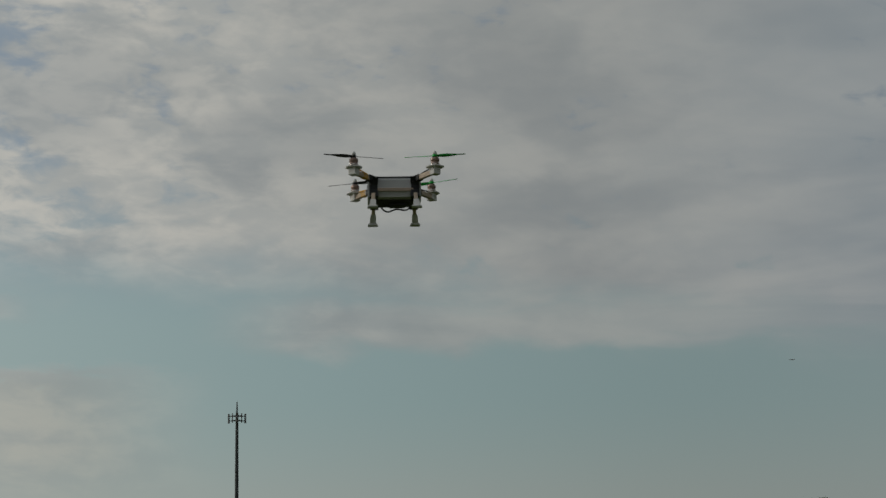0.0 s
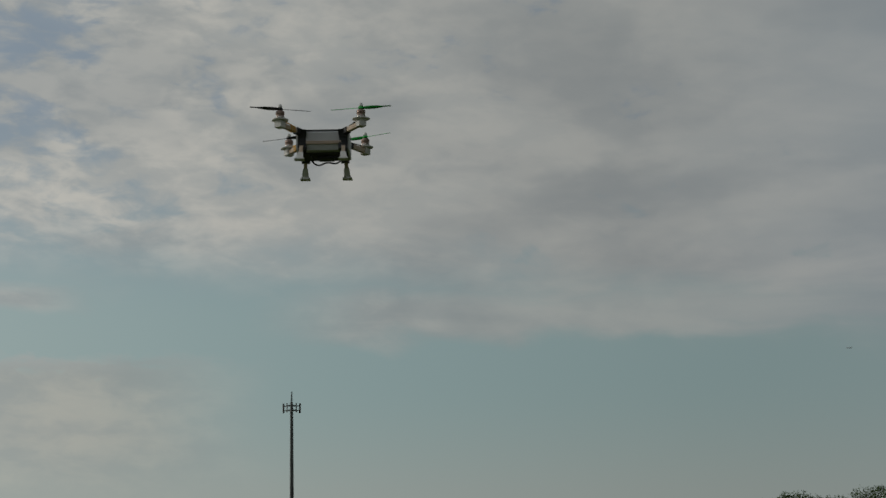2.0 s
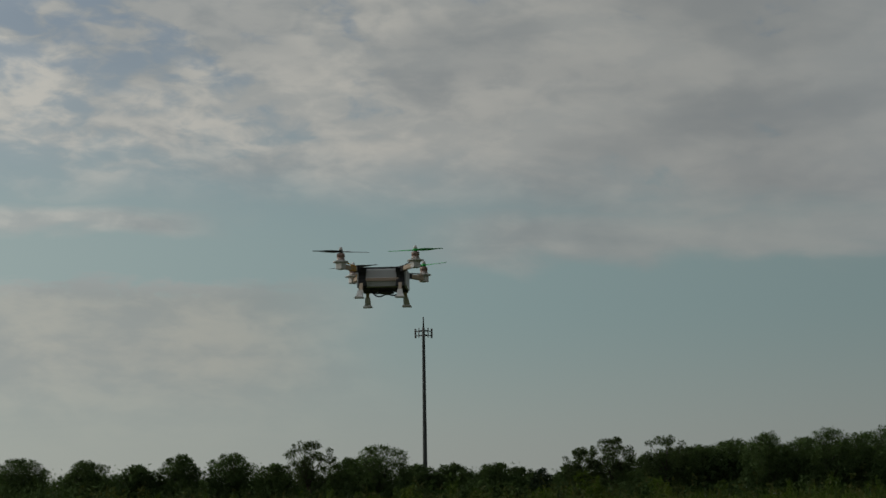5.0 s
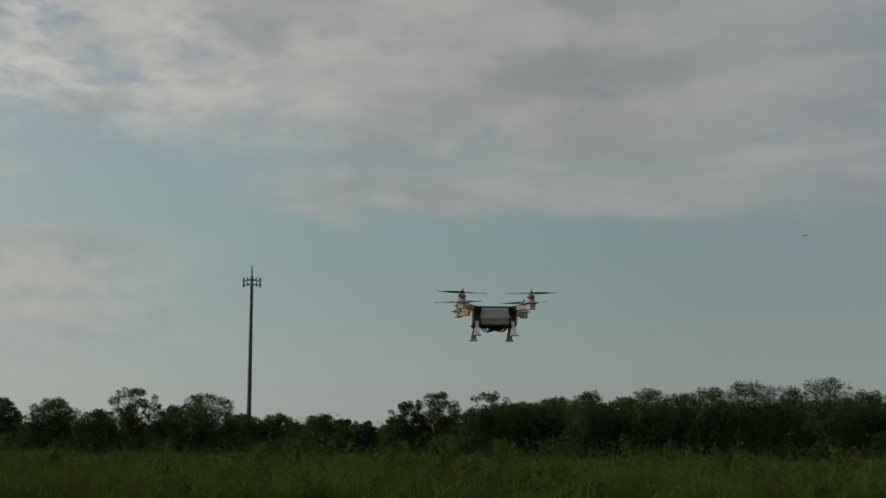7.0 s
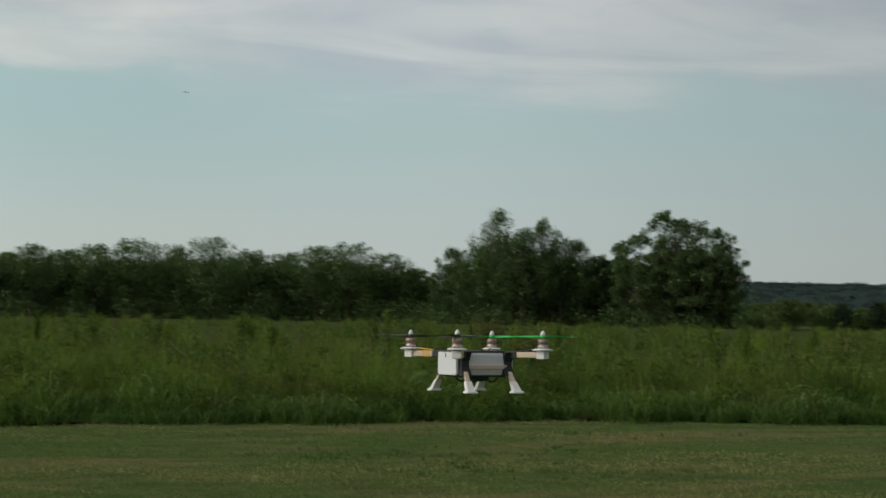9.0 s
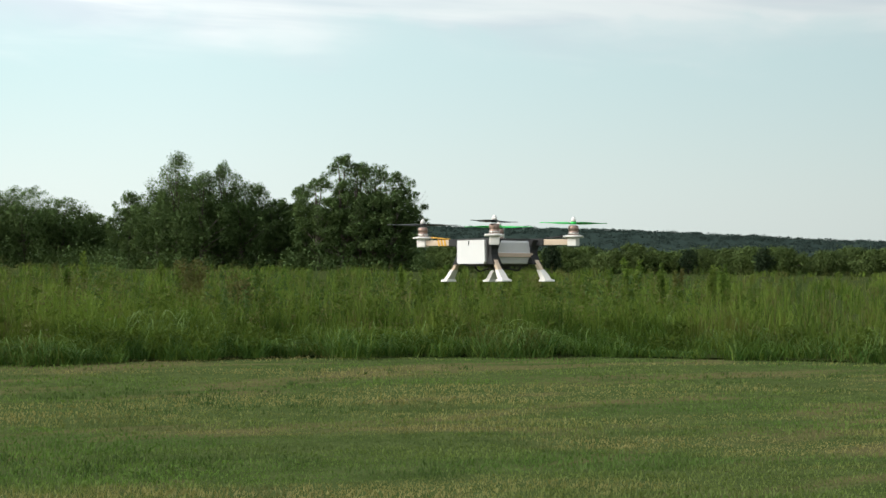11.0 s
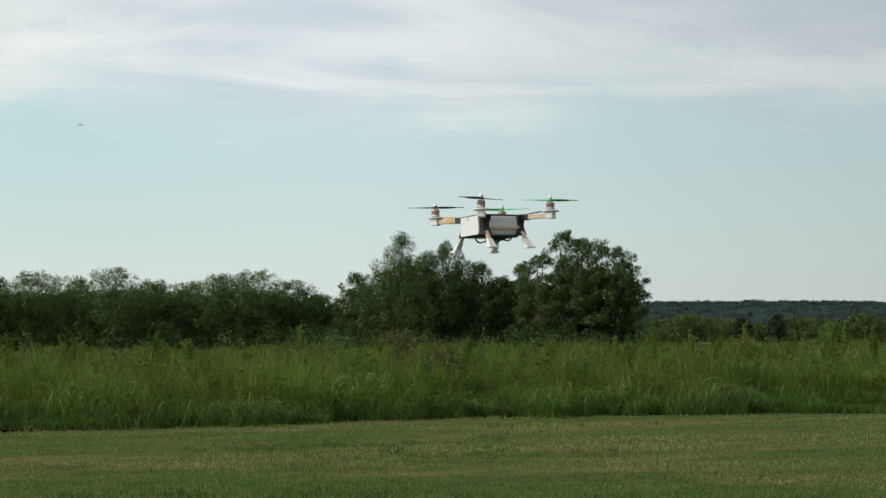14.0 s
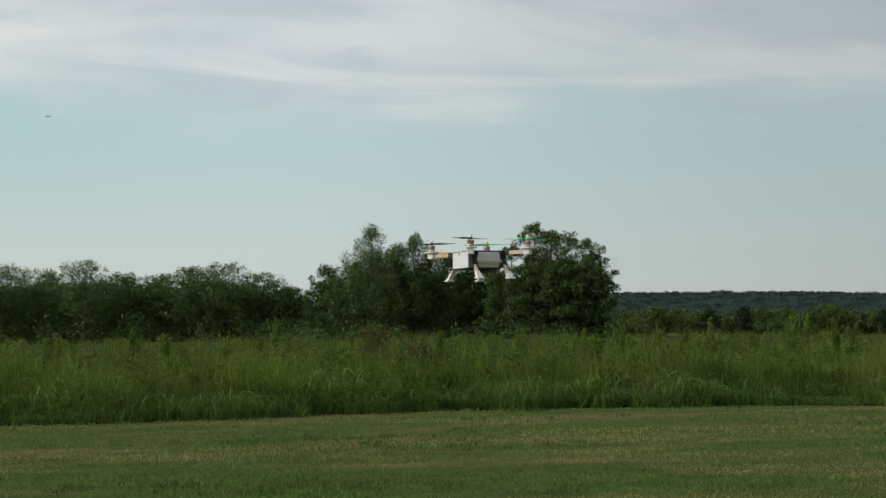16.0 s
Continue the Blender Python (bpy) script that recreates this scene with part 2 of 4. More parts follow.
M_BARK = mottled("bark", (0.05, 0.04, 0.03), (0.12, 0.10, 0.08), 6.0, 0.9, bump=0.5, stretch=(1, 1, 0.2))
M_POLE = mottled("galvanised_steel", (0.045, 0.05, 0.05), (0.08, 0.085, 0.083), 0.15, 0.6, 0.2)
M_PANEL = mottled("antenna_plastic", (0.10, 0.10, 0.10), (0.16, 0.16, 0.155), 2.0, 0.6)
M_WHITE = mottled("white_sheet_plastic", (0.53, 0.53, 0.53), (0.62, 0.62, 0.615), 25.0, 0.5, bump=0.05)
M_FOAM = mottled("off_white_printed_plastic", (0.607, 0.584, 0.552), (0.718, 0.699, 0.672), 60.0, 0.6)
M_SKIN = mottled("grey_white_shell", (0.46, 0.45, 0.455), (0.56, 0.55, 0.55), 22.0, 0.55, bump=0.05)
M_TAN = mottled("tan_strip", (0.42, 0.31, 0.24), (0.52, 0.40, 0.32), 30.0, 0.6)
M_WOOD = mottled("pine_wood", (0.46, 0.35, 0.25), (0.60, 0.48, 0.37), 60.0, 0.65, stretch=(1, 1, 8))
M_BLACK = mottled("black_tape", (0.008, 0.008, 0.009), (0.02, 0.02, 0.021), 80.0, 0.6)
M_DARK = mottled("dark_grey_board", (0.03, 0.03, 0.03), (0.055, 0.052, 0.05), 40.0, 0.7)
M_MOTOR = mottled("brown_motor_can", (0.22, 0.145, 0.115), (0.34, 0.24, 0.20), 50.0, 0.35, 0.5)
M_STEEL = mottled("bright_metal", (0.55, 0.52, 0.48), (0.7, 0.67, 0.62), 70.0, 0.3, 0.9)
M_GREEN = mottled("green_plastic", (0.01, 0.42, 0.06), (0.03, 0.55, 0.09), 40.0, 0.4)
M_PROPB = mottled("black_plastic", (0.012, 0.012, 0.012), (0.025, 0.025, 0.025), 40.0, 0.4)
M_ORANGE = mottled("orange_tie", (0.55, 0.28, 0.03), (0.68, 0.38, 0.05), 60.0, 0.5)
M_BOARD = mottled("weathered_plywood", (0.36, 0.27, 0.19), (0.46, 0.37, 0.27), 14.0, 0.85, bump=0.05, spec=0.1, stretch=(1, 6, 1))
M_INK = mottled("dark_paint", (0.04, 0.03, 0.025), (0.08, 0.06, 0.05), 30.0, 0.8)
M_PLANE = mottled("aircraft_paint", (0.3, 0.3, 0.31), (0.4, 0.4, 0.41), 1.0, 0.4)


# ---- mesh helpers ----
def mesh_np(name, verts, quads=None, tris=None, mat=None, smooth=False, normals=None):
    """A mesh from arrays of corners and faces."""
    me = bpy.data.meshes.new(name)
    verts = np.asarray(verts, dtype=np.float32).reshape(-1, 3)
    parts, starts, at = [], [], 0
    for faces, k in ((quads, 4), (tris, 3)):
        if faces is not None and len(faces):
            faces = np.asarray(faces, dtype=np.int32).reshape(-1, k)
            parts.append(faces.ravel())
            starts.append(at + np.arange(len(faces), dtype=np.int32) * k)
            at += faces.size
    loops, starts = np.concatenate(parts), np.concatenate(starts)
    me.vertices.add(len(verts))
    me.vertices.foreach_set("co", verts.ravel())
    me.loops.add(len(loops))
    me.loops.foreach_set("vertex_index", loops)
    me.polygons.add(len(starts))
    me.polygons.foreach_set("loop_start", starts)
    me.update(calc_edges=True)
    if smooth or normals is not None:
        me.polygons.foreach_set("use_smooth", np.ones(len(starts), dtype=bool))
    if normals is not None:
        me.normals_split_custom_set_from_vertices(normals)
    if mat:
        me.materials.append(mat)
    return me


def part(name, bm, mat, parent, label=""):
    """Links a bmesh as one mesh object under a thing or a part."""
    me = bpy.data.meshes.new(name)
    bm.to_mesh(me)
    bm.free()
    me.materials.append(mat)
    ob = new(name, me)
    ob.parent = parent
    return tagged(ob, label)


def box(bm, size, m, bevel=0.0):
    made = bmesh.ops.create_cube(bm, size=1.0, matrix=m @ Matrix.Diagonal((*size, 1)))
    if bevel:
        edges = {e for v in made["verts"] for e in v.link_edges}
        bmesh.ops.bevel(bm, geom=list(edges), offset=bevel, segments=2, affect="EDGES", profile=0.5)
    return bm


def tube(bm, points, radii, sides=8):
    """A tapered tube along points."""
    rings = []
    for i, p in enumerate(points):
        a = Vector(points[max(i - 1, 0)])
        b = Vector(points[min(i + 1, len(points) - 1)])
        q = (b - a).to_track_quat("Z", "Y")
        rings.append([bm.verts.new(Vector(p) + q @ Vector((math.cos(k * math.tau / sides) * radii[i], math.sin(k * math.tau / sides) * radii[i], 0)))
                      for k in range(sides)])
    for r, s in zip(rings, rings[1:]):
        for k in range(sides):
            f = bm.faces.new((r[k], r[(k + 1) % sides], s[(k + 1) % sides], s[k]))
            f.smooth = True
    bm.faces.new(rings[0][::-1])
    bm.faces.new(rings[-1])
    return bm


def lathe(bm, profile, sides=16, m=Matrix()):
    """Turns a list of (radius, height) about z."""
    rings = [[bm.verts.new(m @ Vector((math.cos(k * math.tau / sides) * r, math.sin(k * math.tau / sides) * r, z))) for k in range(sides)] for r, z in profile]
    for r, s in zip(rings, rings[1:]):
        for k in range(sides):
            f = bm.faces.new((r[k], r[(k + 1) % sides], s[(k + 1) % sides], s[k]))
            f.smooth = True
    bm.faces.new(rings[0][::-1])
    bm.faces.new(rings[-1])
    return bm


def direction(az):
    return np.array([math.sin(radians(az)), math.cos(radians(az))])


# ---- ground ----
def edge_y(x):
    """Where the mown lawn ends and the tall grass begins."""
    y = np.interp(x, [-60, -30, -10, 8.8, 14, 19, 22.5, 25.5, 32, 48], [33, 31.5, 30, 28.6, 28.3, 27.7, 25.4, 22.2, 15, 0])
    return y + 0.26 * np.sin(x * 0.9) + 0.2 * np.sin(x * 2.3 + 1.0) + 0.16 * np.sin(x * 4.1 + 0.4) + 0.1 * np.sin(x * 7.3)


def ground():
    rings = np.concatenate([[0.0], np.geomspace(2.0, 4600.0, 60)])
    n = 96
    v, q = [], []
    for r in rings:
        for k in range(n):
            a = k * math.tau / n
            x, y = r * math.cos(a), r * math.sin(a) + 8.0
            v.append((x, y, 0.02 * noise.noise((x * 0.15, y * 0.15, 0.0)) if r < 200 else 0.0))
    for i in range(len(rings) - 1):
        for k in range(n):
            q.append((i * n + k, i * n + (k + 1) % n, (i + 1) * n + (k + 1) % n, (i + 1) * n + k))
    return tagged(new("ground", mesh_np("ground", v, q, mat=M_GROUND, smooth=True)), "mown green lawn with tan dry patches", "ground", kind="structure")


ground()


def soil():
    xs = np.linspace(-60, 48, 110)
    v, q = [], []
    for x in xs:
        for f in np.linspace(0, 1, 8):
            far = f ** 2 * 8.2
            v.append((x * (1 + far), (edge_y(x) + 0.25) * (1 + far), 0.035))
    for i in range(len(xs) - 1):
        for k in range(7):
            q.append((i * 8 + k, (i + 1) * 8 + k, (i + 1) * 8 + k + 1, i * 8 + k + 1))
    return tagged(new("field_soil", mesh_np("field_soil", v, q, mat=M_SOIL)), "dark soil under the tall grass field", "soil", kind="structure")


soil()


def blades(name, xy, height, width, lean, mat, rng, droop=0.35):
    """Bent grass blades: two joined pieces each, tapering to a point."""
    n = len(xy)
    a = rng.uniform(0, math.tau, n)
    b = rng.uniform(0, math.tau, n)
    side = np.stack([np.cos(a), np.sin(a), np.zeros(n)], 1) * (width / 2)[:, None]
    tip = np.stack([np.cos(b), np.sin(b)], 1) * (lean * height)[:, None]
    base = np.column_stack([xy, np.full(n, 0.02)])
    mid = base + np.column_stack([tip * 0.35, height * 0.62])
    top = base + np.column_stack([tip, height * (1 - droop * lean)])
    v = np.stack([base - side, base + side, mid + side * 0.8, mid - side * 0.8, top], 1).reshape(-1, 3)
    k = np.arange(n)[:, None] * 5
    return mesh_np(name, v, k + np.array([0, 1, 2, 3]), k + np.array([3, 2, 4]), mat)


def arching(name, xy, height, width, mat, rng, steps=7):
    """Long blades that rise, bend over and hang down again, each a tapering curved strip."""
    n = len(xy)
    b = rng.uniform(0, math.tau, n)
    out = np.stack([np.cos(b), np.sin(b), np.zeros(n)], 1)
    side = np.stack([-np.sin(b), np.cos(b), rng.uniform(-0.5, 0.5, n)], 1) * (width / 2)[:, None]
    reach = height * rng.uniform(0.6, 1.5, n)
    fall = rng.uniform(0.2, 0.95, n)
    base = np.column_stack([xy, np.full(n, 0.02)])
    lines = []
    for k in range(steps):
        f = k / (steps - 1)
        rise = height * (math.sin(min(f / 0.6, 1.0) * math.pi / 2) - fall * max(f - 0.6, 0.0) ** 1.5 * 3.4)
        c = base + out * (reach * f ** 1.4)[:, None]
        c[:, 2] = np.maximum(base[:, 2] + rise, 0.02)
        half = side * (1.0 - 0.85 * f ** 2)
        lines += [c - half, c + half]
    v = np.stack(lines, 1).reshape(-1, 3)
    at = np.arange(n)[:, None] * 2 * steps
    q = np.concatenate([at + np.array([2 * k, 2 * k + 1, 2 * k + 3, 2 * k + 2]) for k in range(steps - 1)])
    return mesh_np(name, v, q, mat=mat)


rng = np.random.default_rng(7)


def leaf_cloud(blobs, count, size, rng, squash=0.8, loose=0.2):
    """Small leaves scattered through round clumps: arrays of corners and faces."""
    c = np.array([b[:3] for b in blobs])
    r = np.array([b[3] for b in blobs])
    pick = rng.choice(len(blobs), count, p=r ** 2 / np.sum(r ** 2))
    d = rng.normal(size=(count, 3))
    d /= np.linalg.norm(d, axis=1)[:, None]
    d[:, 2] *= squash
    p = c[pick] + d * (r[pick] * np.clip(rng.normal(0.85, loose, count), 0.15, 1.4))[:, None]
    u = rng.normal(size=(count, 3))
    u /= np.linalg.norm(u, axis=1)[:, None]
    v = np.cross(u, rng.normal(size=(count, 3)))
    v /= np.linalg.norm(v, axis=1)[:, None]
    s = size * rng.uniform(0.55, 1.3, count)[:, None]
    q = np.stack([p - u * s, p + v * s * 0.7, p + u * s], 1).reshape(-1, 3)
    q[:, 2] = np.maximum(q[:, 2], 0.03)
    turn = d * 0.9 + rng.normal(0, 0.2, (count, 3)) + np.array([0, 0, 0.25])
    turn /= np.linalg.norm(turn, axis=1)[:, None]
    return q, np.arange(count)[:, None] * 3 + np.array([0, 1, 2]), np.repeat(turn, 3, 0)


def lawn_blades():
    n = 200000
    az = np.radians(rng.uniform(8, 54, n))
    dist = 1 / rng.uniform(1 / 36.0, 1 / 8.5, n)
    xy = np.column_stack([dist * np.sin(az), dist * np.cos(az)])
    xy = xy[xy[:, 1] < edge_y(xy[:, 0]) + 0.3]
    n = len(xy)
    far = np.hypot(xy[:, 0], xy[:, 1])
    h = rng.gamma(7.0, 0.0038, n) * (1 + 0.5 * np.sin(xy[:, 0] * 1.3 + 0.5 * xy[:, 1]) * np.sin(xy[:, 1] * 1.1))
    me = blades("lawn_grass", xy, h, 0.002 + 0.0005 * far, rng.uniform(0.2, 1.1, n), M_LAWN, rng)
    return tagged(new("lawn_grass", me), "short mown green grass blades with dry tips", "grass", kind="stuff")


lawn_blades()


def lawn_tufts():
    """Coarser, darker tufts that the mower left, in loose patches."""
    r = np.random.default_rng(17)
    n = 5200
    az = np.radians(r.uniform(8, 54, n))
    dist = 1 / r.uniform(1 / 33.0, 1 / 9.5, n)
    c = np.column_stack([dist * np.sin(az), dist * np.cos(az)])
    thick = np.array([noise.noise((x * 0.22, y * 0.34, 31.0)) + 0.5 * noise.noise((x * 0.7, y * 0.9, 35.0)) for x, y in c])
    c = c[(thick > 0.34) & (c[:, 1] < edge_y(c[:, 0]) - 0.2)]
    k = np.repeat(np.arange(len(c)), 9)
    xy = c[k] + r.normal(0, 0.06, (len(k), 2))
    far = np.hypot(xy[:, 0], xy[:, 1])
    me = blades("lawn_tufts", xy, r.uniform(0.03, 0.08, len(k)), 0.003 + 0.0004 * far, r.uniform(0.2, 0.9, len(k)), M_STALK, r)
    return tagged(new("lawn_tufts", me), "darker coarse weed tufts in the mown lawn", "grass", kind="stuff")


lawn_tufts()


def field_grass():
    """Tufts of tall grass: a low, arching fringe along the lawn, the full stand behind it."""
    n_t = 15500
    x0 = rng.uniform(-40, 44, n_t)
    near = np.hypot(x0, edge_y(x0))
    az = np.arctan2(x0, edge_y(x0))
    depth = np.where(rng.random(n_t) < 0.42, rng.gamma(1.25, 1.8, n_t), near / rng.uniform(0.115, 1.0, n_t) - near)
    dist = near + depth
    cx, cy = dist * np.sin(az), dist * np.cos(az)
    clump = np.array([noise.noise((a * 0.45, b * 0.45, 3.0)) for a, b in zip(cx, cy)])
    wave = np.array([noise.noise((a * 0.12, b * 0.12, 9.0)) for a, b in zip(cx, cy)])
    rise = 0.34 + 0.66 * np.clip(depth / 3.2, 0, 1) ** 0.8
    tuft = np.array([noise.noise((a * 1.1, b * 0.5, 15.0)) for a, b in zip(cx, cy)])
    hollow = np.array([noise.noise((a * 0.42, b * 0.42, 21.0)) for a, b in zip(cx, cy)])
    tall = (1.14 + 0.36 * clump + 0.22 * wave + 0.26 * tuft + rng.normal(0, 0.1, n_t)) * rise
    tall *= np.where(depth < 3.5, 1 - 0.55 * np.clip(hollow * 3.0, 0, 1), 1.0)
    dry = rng.random(n_t) < 0.035 + 0.36 * (clump * wave > 0.05)
    per = 21
    k = np.repeat(np.arange(n_t), per)
    n = len(k)
    rad = (0.13 + 0.002 * dist[k]) * np.sqrt(rng.random(n))
    a = rng.uniform(0, math.tau, n)
    xy = np.column_stack([cx[k] + rad * np.cos(a), cy[k] + rad * np.sin(a)])
    h = np.maximum(tall[k] * rng.uniform(0.55, 1.06, n), 0.22)
    width = (0.004 + 0.00036 * dist[k]) * rng.uniform(0.5, 1.4, n)
    lean = np.abs(rng.normal(0.36, 0.26, n)) + 0.8 * rng.random(n) * (depth[k] < 2.0)
    d = dry[k] & (depth[k] > 2.5) & (rng.random(n) < 0.65)
    arch = ~d & (depth[k] < 2.4) & (hollow[k] < 0.18) & (rng.random(n) < 0.022 + 0.035 * (clump[k] > 0.0))
    fringe = ~d & ~arch & (depth[k] + rng.normal(0, 1.0, n) < 0.9)
    g = ~d & ~arch & ~fringe
    tagged(new("tall_grass", blades("tall_grass", xy[g], h[g], width[g], lean[g], M_TALL, rng)), "dense tall green meadow grass beside the lawn", "grass", kind="stuff")
    tagged(new("edge_grass", blades("edge_grass", xy[fringe], h[fringe], width[fringe] * 0.75, lean[fringe] + 0.45, M_EDGE, rng, 0.45)),
           "darker bent grass along the edge of the lawn", "grass", kind="stuff")
    tagged(new("arching_grass", arching("arching_grass", xy[arch], np.clip(h[arch] * 0.85, 0.25, 0.85), width[arch] * 1.1, M_ARCH, rng)),
           "pale broad grass blades arching over the lawn's edge", "grass", kind="stuff")
    tagged(new("dry_stems", blades("dry_stems", xy[d], h[d] * 1.02, width[d] * 0.8, lean[d] * 0.5, M_TALLDRY, rng)), "dry brownish seed stems in the tall grass", "grass", kind="stuff")
    # seed heads over the stand
    pick = np.nonzero((depth > 1.5) & (dist < 150))[0]
    pick = pick[rng.random(len(pick)) < 0.42]
    heads = [(cx[p] + rng.normal(0, 0.1), cy[p] + rng.normal(0, 0.1), tall[p] * rng.uniform(0.88, 1.06), 0.035 + 0.0009 * dist[p]) for p in pick]
    q, f, nrm = leaf_cloud(heads, len(heads) * 16, 0.04, rng, 2.2)
    tagged(new("seed_heads", mesh_np("seed_heads", q, tris=f, mat=M_HEAD)), "pale seed heads above the tall grass", "grass", kind="stuff")
    # broad-leaved plants among the grass
    pick = np.nonzero((depth > 0.3) & (dist < 110) & (clump < 0.15))[0]
    pick = pick[rng.random(len(pick)) < 0.14]
    tufts = [(cx[p] + rng.normal(0, 0.2), cy[p] + rng.normal(0, 0.2), tall[p] * rng.uniform(0.45, 0.98), rng.uniform(0.08, 0.22)) for p in pick]
    q, f, nrm = leaf_cloud(tufts, len(tufts) * 60, 0.055, rng, 1.0)
    tagged(new("field_weeds", mesh_np("field_weeds", q, tris=f, mat=M_FORB)), "broad-leaved green plants among the tall grass", "weeds", kind="stuff")


field_grass()


def field_stalks():
    """Upright leafy stems that stand in loose groups above the grass."""
    r = np.random.default_rng(23)
    columns = []
    for g in range(330):
        x0 = r.uniform(-40, 44)
        near = float(np.hypot(x0, edge_y(x0)))
        a = math.atan2(x0, float(edge_y(x0)))
        dist = near / r.uniform(0.22, 0.93)
        gx, gy = dist * math.sin(a), dist * math.cos(a)
        high = r.uniform(1.15, 1.65)
        for j in range(r.integers(1, 6)):
            x, y = gx + r.normal(0, 0.25 + 0.004 * dist), gy + r.normal(0, 0.5)
            h = high * r.uniform(0.85, 1.08)
            lx, ly = r.normal(0, 0.05, 2)
            for f in np.linspace(0.3, 1.0, 8):
                columns.append((x + lx * f, y + ly * f, h * f, (0.085 - 0.05 * f) * r.uniform(0.8, 1.3) + 0.0003 * dist))
    q, f, nrm = leaf_cloud(columns, len(columns) * 11, 0.05, r, 1.5)
    tagged(new("field_stalks", mesh_np("field_stalks", q, tris=f, mat=M_STALK)), "dark upright leafy stalks standing in the grass field", "weeds", kind="stuff")


field_stalks()


# ---- trees ----
def tree(name, az, dist, height, spread, label, category="tree", seed=0, leaves=3800, leaf=0.26, mat=None, airy=0.0, skirt=0.12, bare=0, group="", taper=0.0, ragged=0.0, plume=0.8):
    r = np.random.default_rng(seed)
    x, y = direction(az) * dist
    root = new(name)
    root.location = (x, y, 0.0)
    trunk_h = height * 0.55
    bm = bmesh.new()
    wob = r.normal(0, 0.03 * height, (4, 2))
    pts = [(0, 0, -0.1), (wob[0, 0] * 0.3, wob[0, 1] * 0.3, trunk_h * 0.4), (wob[1, 0], wob[1, 1], trunk_h), (wob[1, 0], wob[1, 1], height * 0.86)]
    rad = 0.022 * height
    tube(bm, pts, [rad * 1.25, rad, rad * 0.6, rad * 0.12], 8)
    part("trunk", bm, M_BARK, root)
    blobs = []
    bm = bmesh.new()
    count = int(46 - 14 * airy + 40 * ragged)
    zc0, rz = height * (0.5 + skirt * 0.5), height * (0.5 - skirt * 0.5)
    for k in range(count):
        t = 1 - 2 * (k + 0.5) / count
        a = k * 2.39996 + r.uniform(-0.3, 0.3)
        ring = math.sqrt(1 - t * t) ** (0.75 if t < 0 else 0.9)
        ring *= 1 - taper * max(t, 0.0)
        br = min(spread, rz) * r.uniform(0.22, 0.34) * (1 - 0.35 * taper * max(t, 0.0)) * (1 - 0.3 * airy) * (1 - 0.36 * ragged)
        f = r.uniform(0.72 - 0.1 * ragged, 1.0 + 0.1 * ragged) if r.random() < 0.75 else r.uniform(0.35, 0.7)
        cx, cy = math.cos(a) * ring * f * (spread - br * 0.7), math.sin(a) * ring * f * (spread - br * 0.7)
        zc = zc0 + t * (rz - br * 0.75) * (f if t < 0.8 else 1.0)
        blobs.append((cx, cy, max(zc, br * 0.5), br))
        if k % 4 == 0:
            z0 = min(max(zc * 0.55, 0.12 * height), trunk_h)
            tube(bm, [(wob[1, 0] * z0 / trunk_h, wob[1, 1] * z0 / trunk_h, z0), (cx * 0.5, cy * 0.5, (z0 + zc) * 0.52), (cx, cy, zc)], [rad * 0.45, rad * 0.28, rad * 0.08], 6)
        for j in range(2):
            w3 = r.normal(size=3)
            w3 /= np.linalg.norm(w3)
            blobs.append((cx + w3[0] * br, cy + w3[1] * br, min(max(zc + abs(w3[2]) * br * 0.8, 0.3), height - br * 0.1), br * r.uniform(0.25, 0.5)))
    for k in range(9):
        f = k / 8
        a = r.uniform(0, math.tau)
        br = spread * (0.40 - 0.27 * f) * (1 - 0.25 * airy) * (1 - 0.25 * ragged)
        blobs.append((wob[1, 0] + math.cos(a) * spread * 0.16, wob[1, 1] + math.sin(a) * spread * 0.16, min(height * (0.42 + 0.55 * f), height - br * 0.7), br))
    for k in range(bare):
        a, reach = r.uniform(0, math.tau), spread * r.uniform(0.5, 0.95)
        zt = height * r.uniform(0.72, 0.98)
        tube(bm, [(0, 0, height * 0.5), (math.cos(a) * reach * 0.6, math.sin(a) * reach * 0.6, zt * 0.8), (math.cos(a) * reach, math.sin(a) * reach, zt)], [rad * 0.14, rad * 0.08, 0.012], 5)
    part("branchwork", bm, M_BARK, root)
    q, f, nrm = leaf_cloud(blobs, leaves, leaf, r, plume)
    crown = new("crown", mesh_np("crown", q, tris=f, normals=nrm, mat=mat or M_LEAF))
    crown.parent = root
    return tagged(root, label, category, group)


# heading, distance, height, spread, airy
LB = "dark green broadleaf tree in the far tree line"
row_west = [(-13.0, 287, 8.6, 5.0, 0), (-10.9, 283, 8.0, 4.2, 0), (-9.3, 280, 7.2, 3.9, 0), (-7.9, 280, 8.7, 3.5, 0), (-6.3, 280, 8.9, 4.8, 0), (-4.9, 287, 7.3, 3.8, 0),
       (-3.75, 280, 10.8, 4.6, 1), (-2.5, 286, 8.0, 3.6, 0), (-1.5, 277, 9.9, 5.6, 0), (-0.2, 287, 6.9, 3.9, 0), (0.9, 286, 6.9, 4.2, 0), (2.3, 284, 6.9, 4.8, 0),
       (3.0, 288, 6.2, 4.2, 0), (4.75, 288, 6.4, 3.6, 0), (5.1, 280, 9.0, 3.4, 1), (6.1, 279, 10.6, 4.1, 1)]
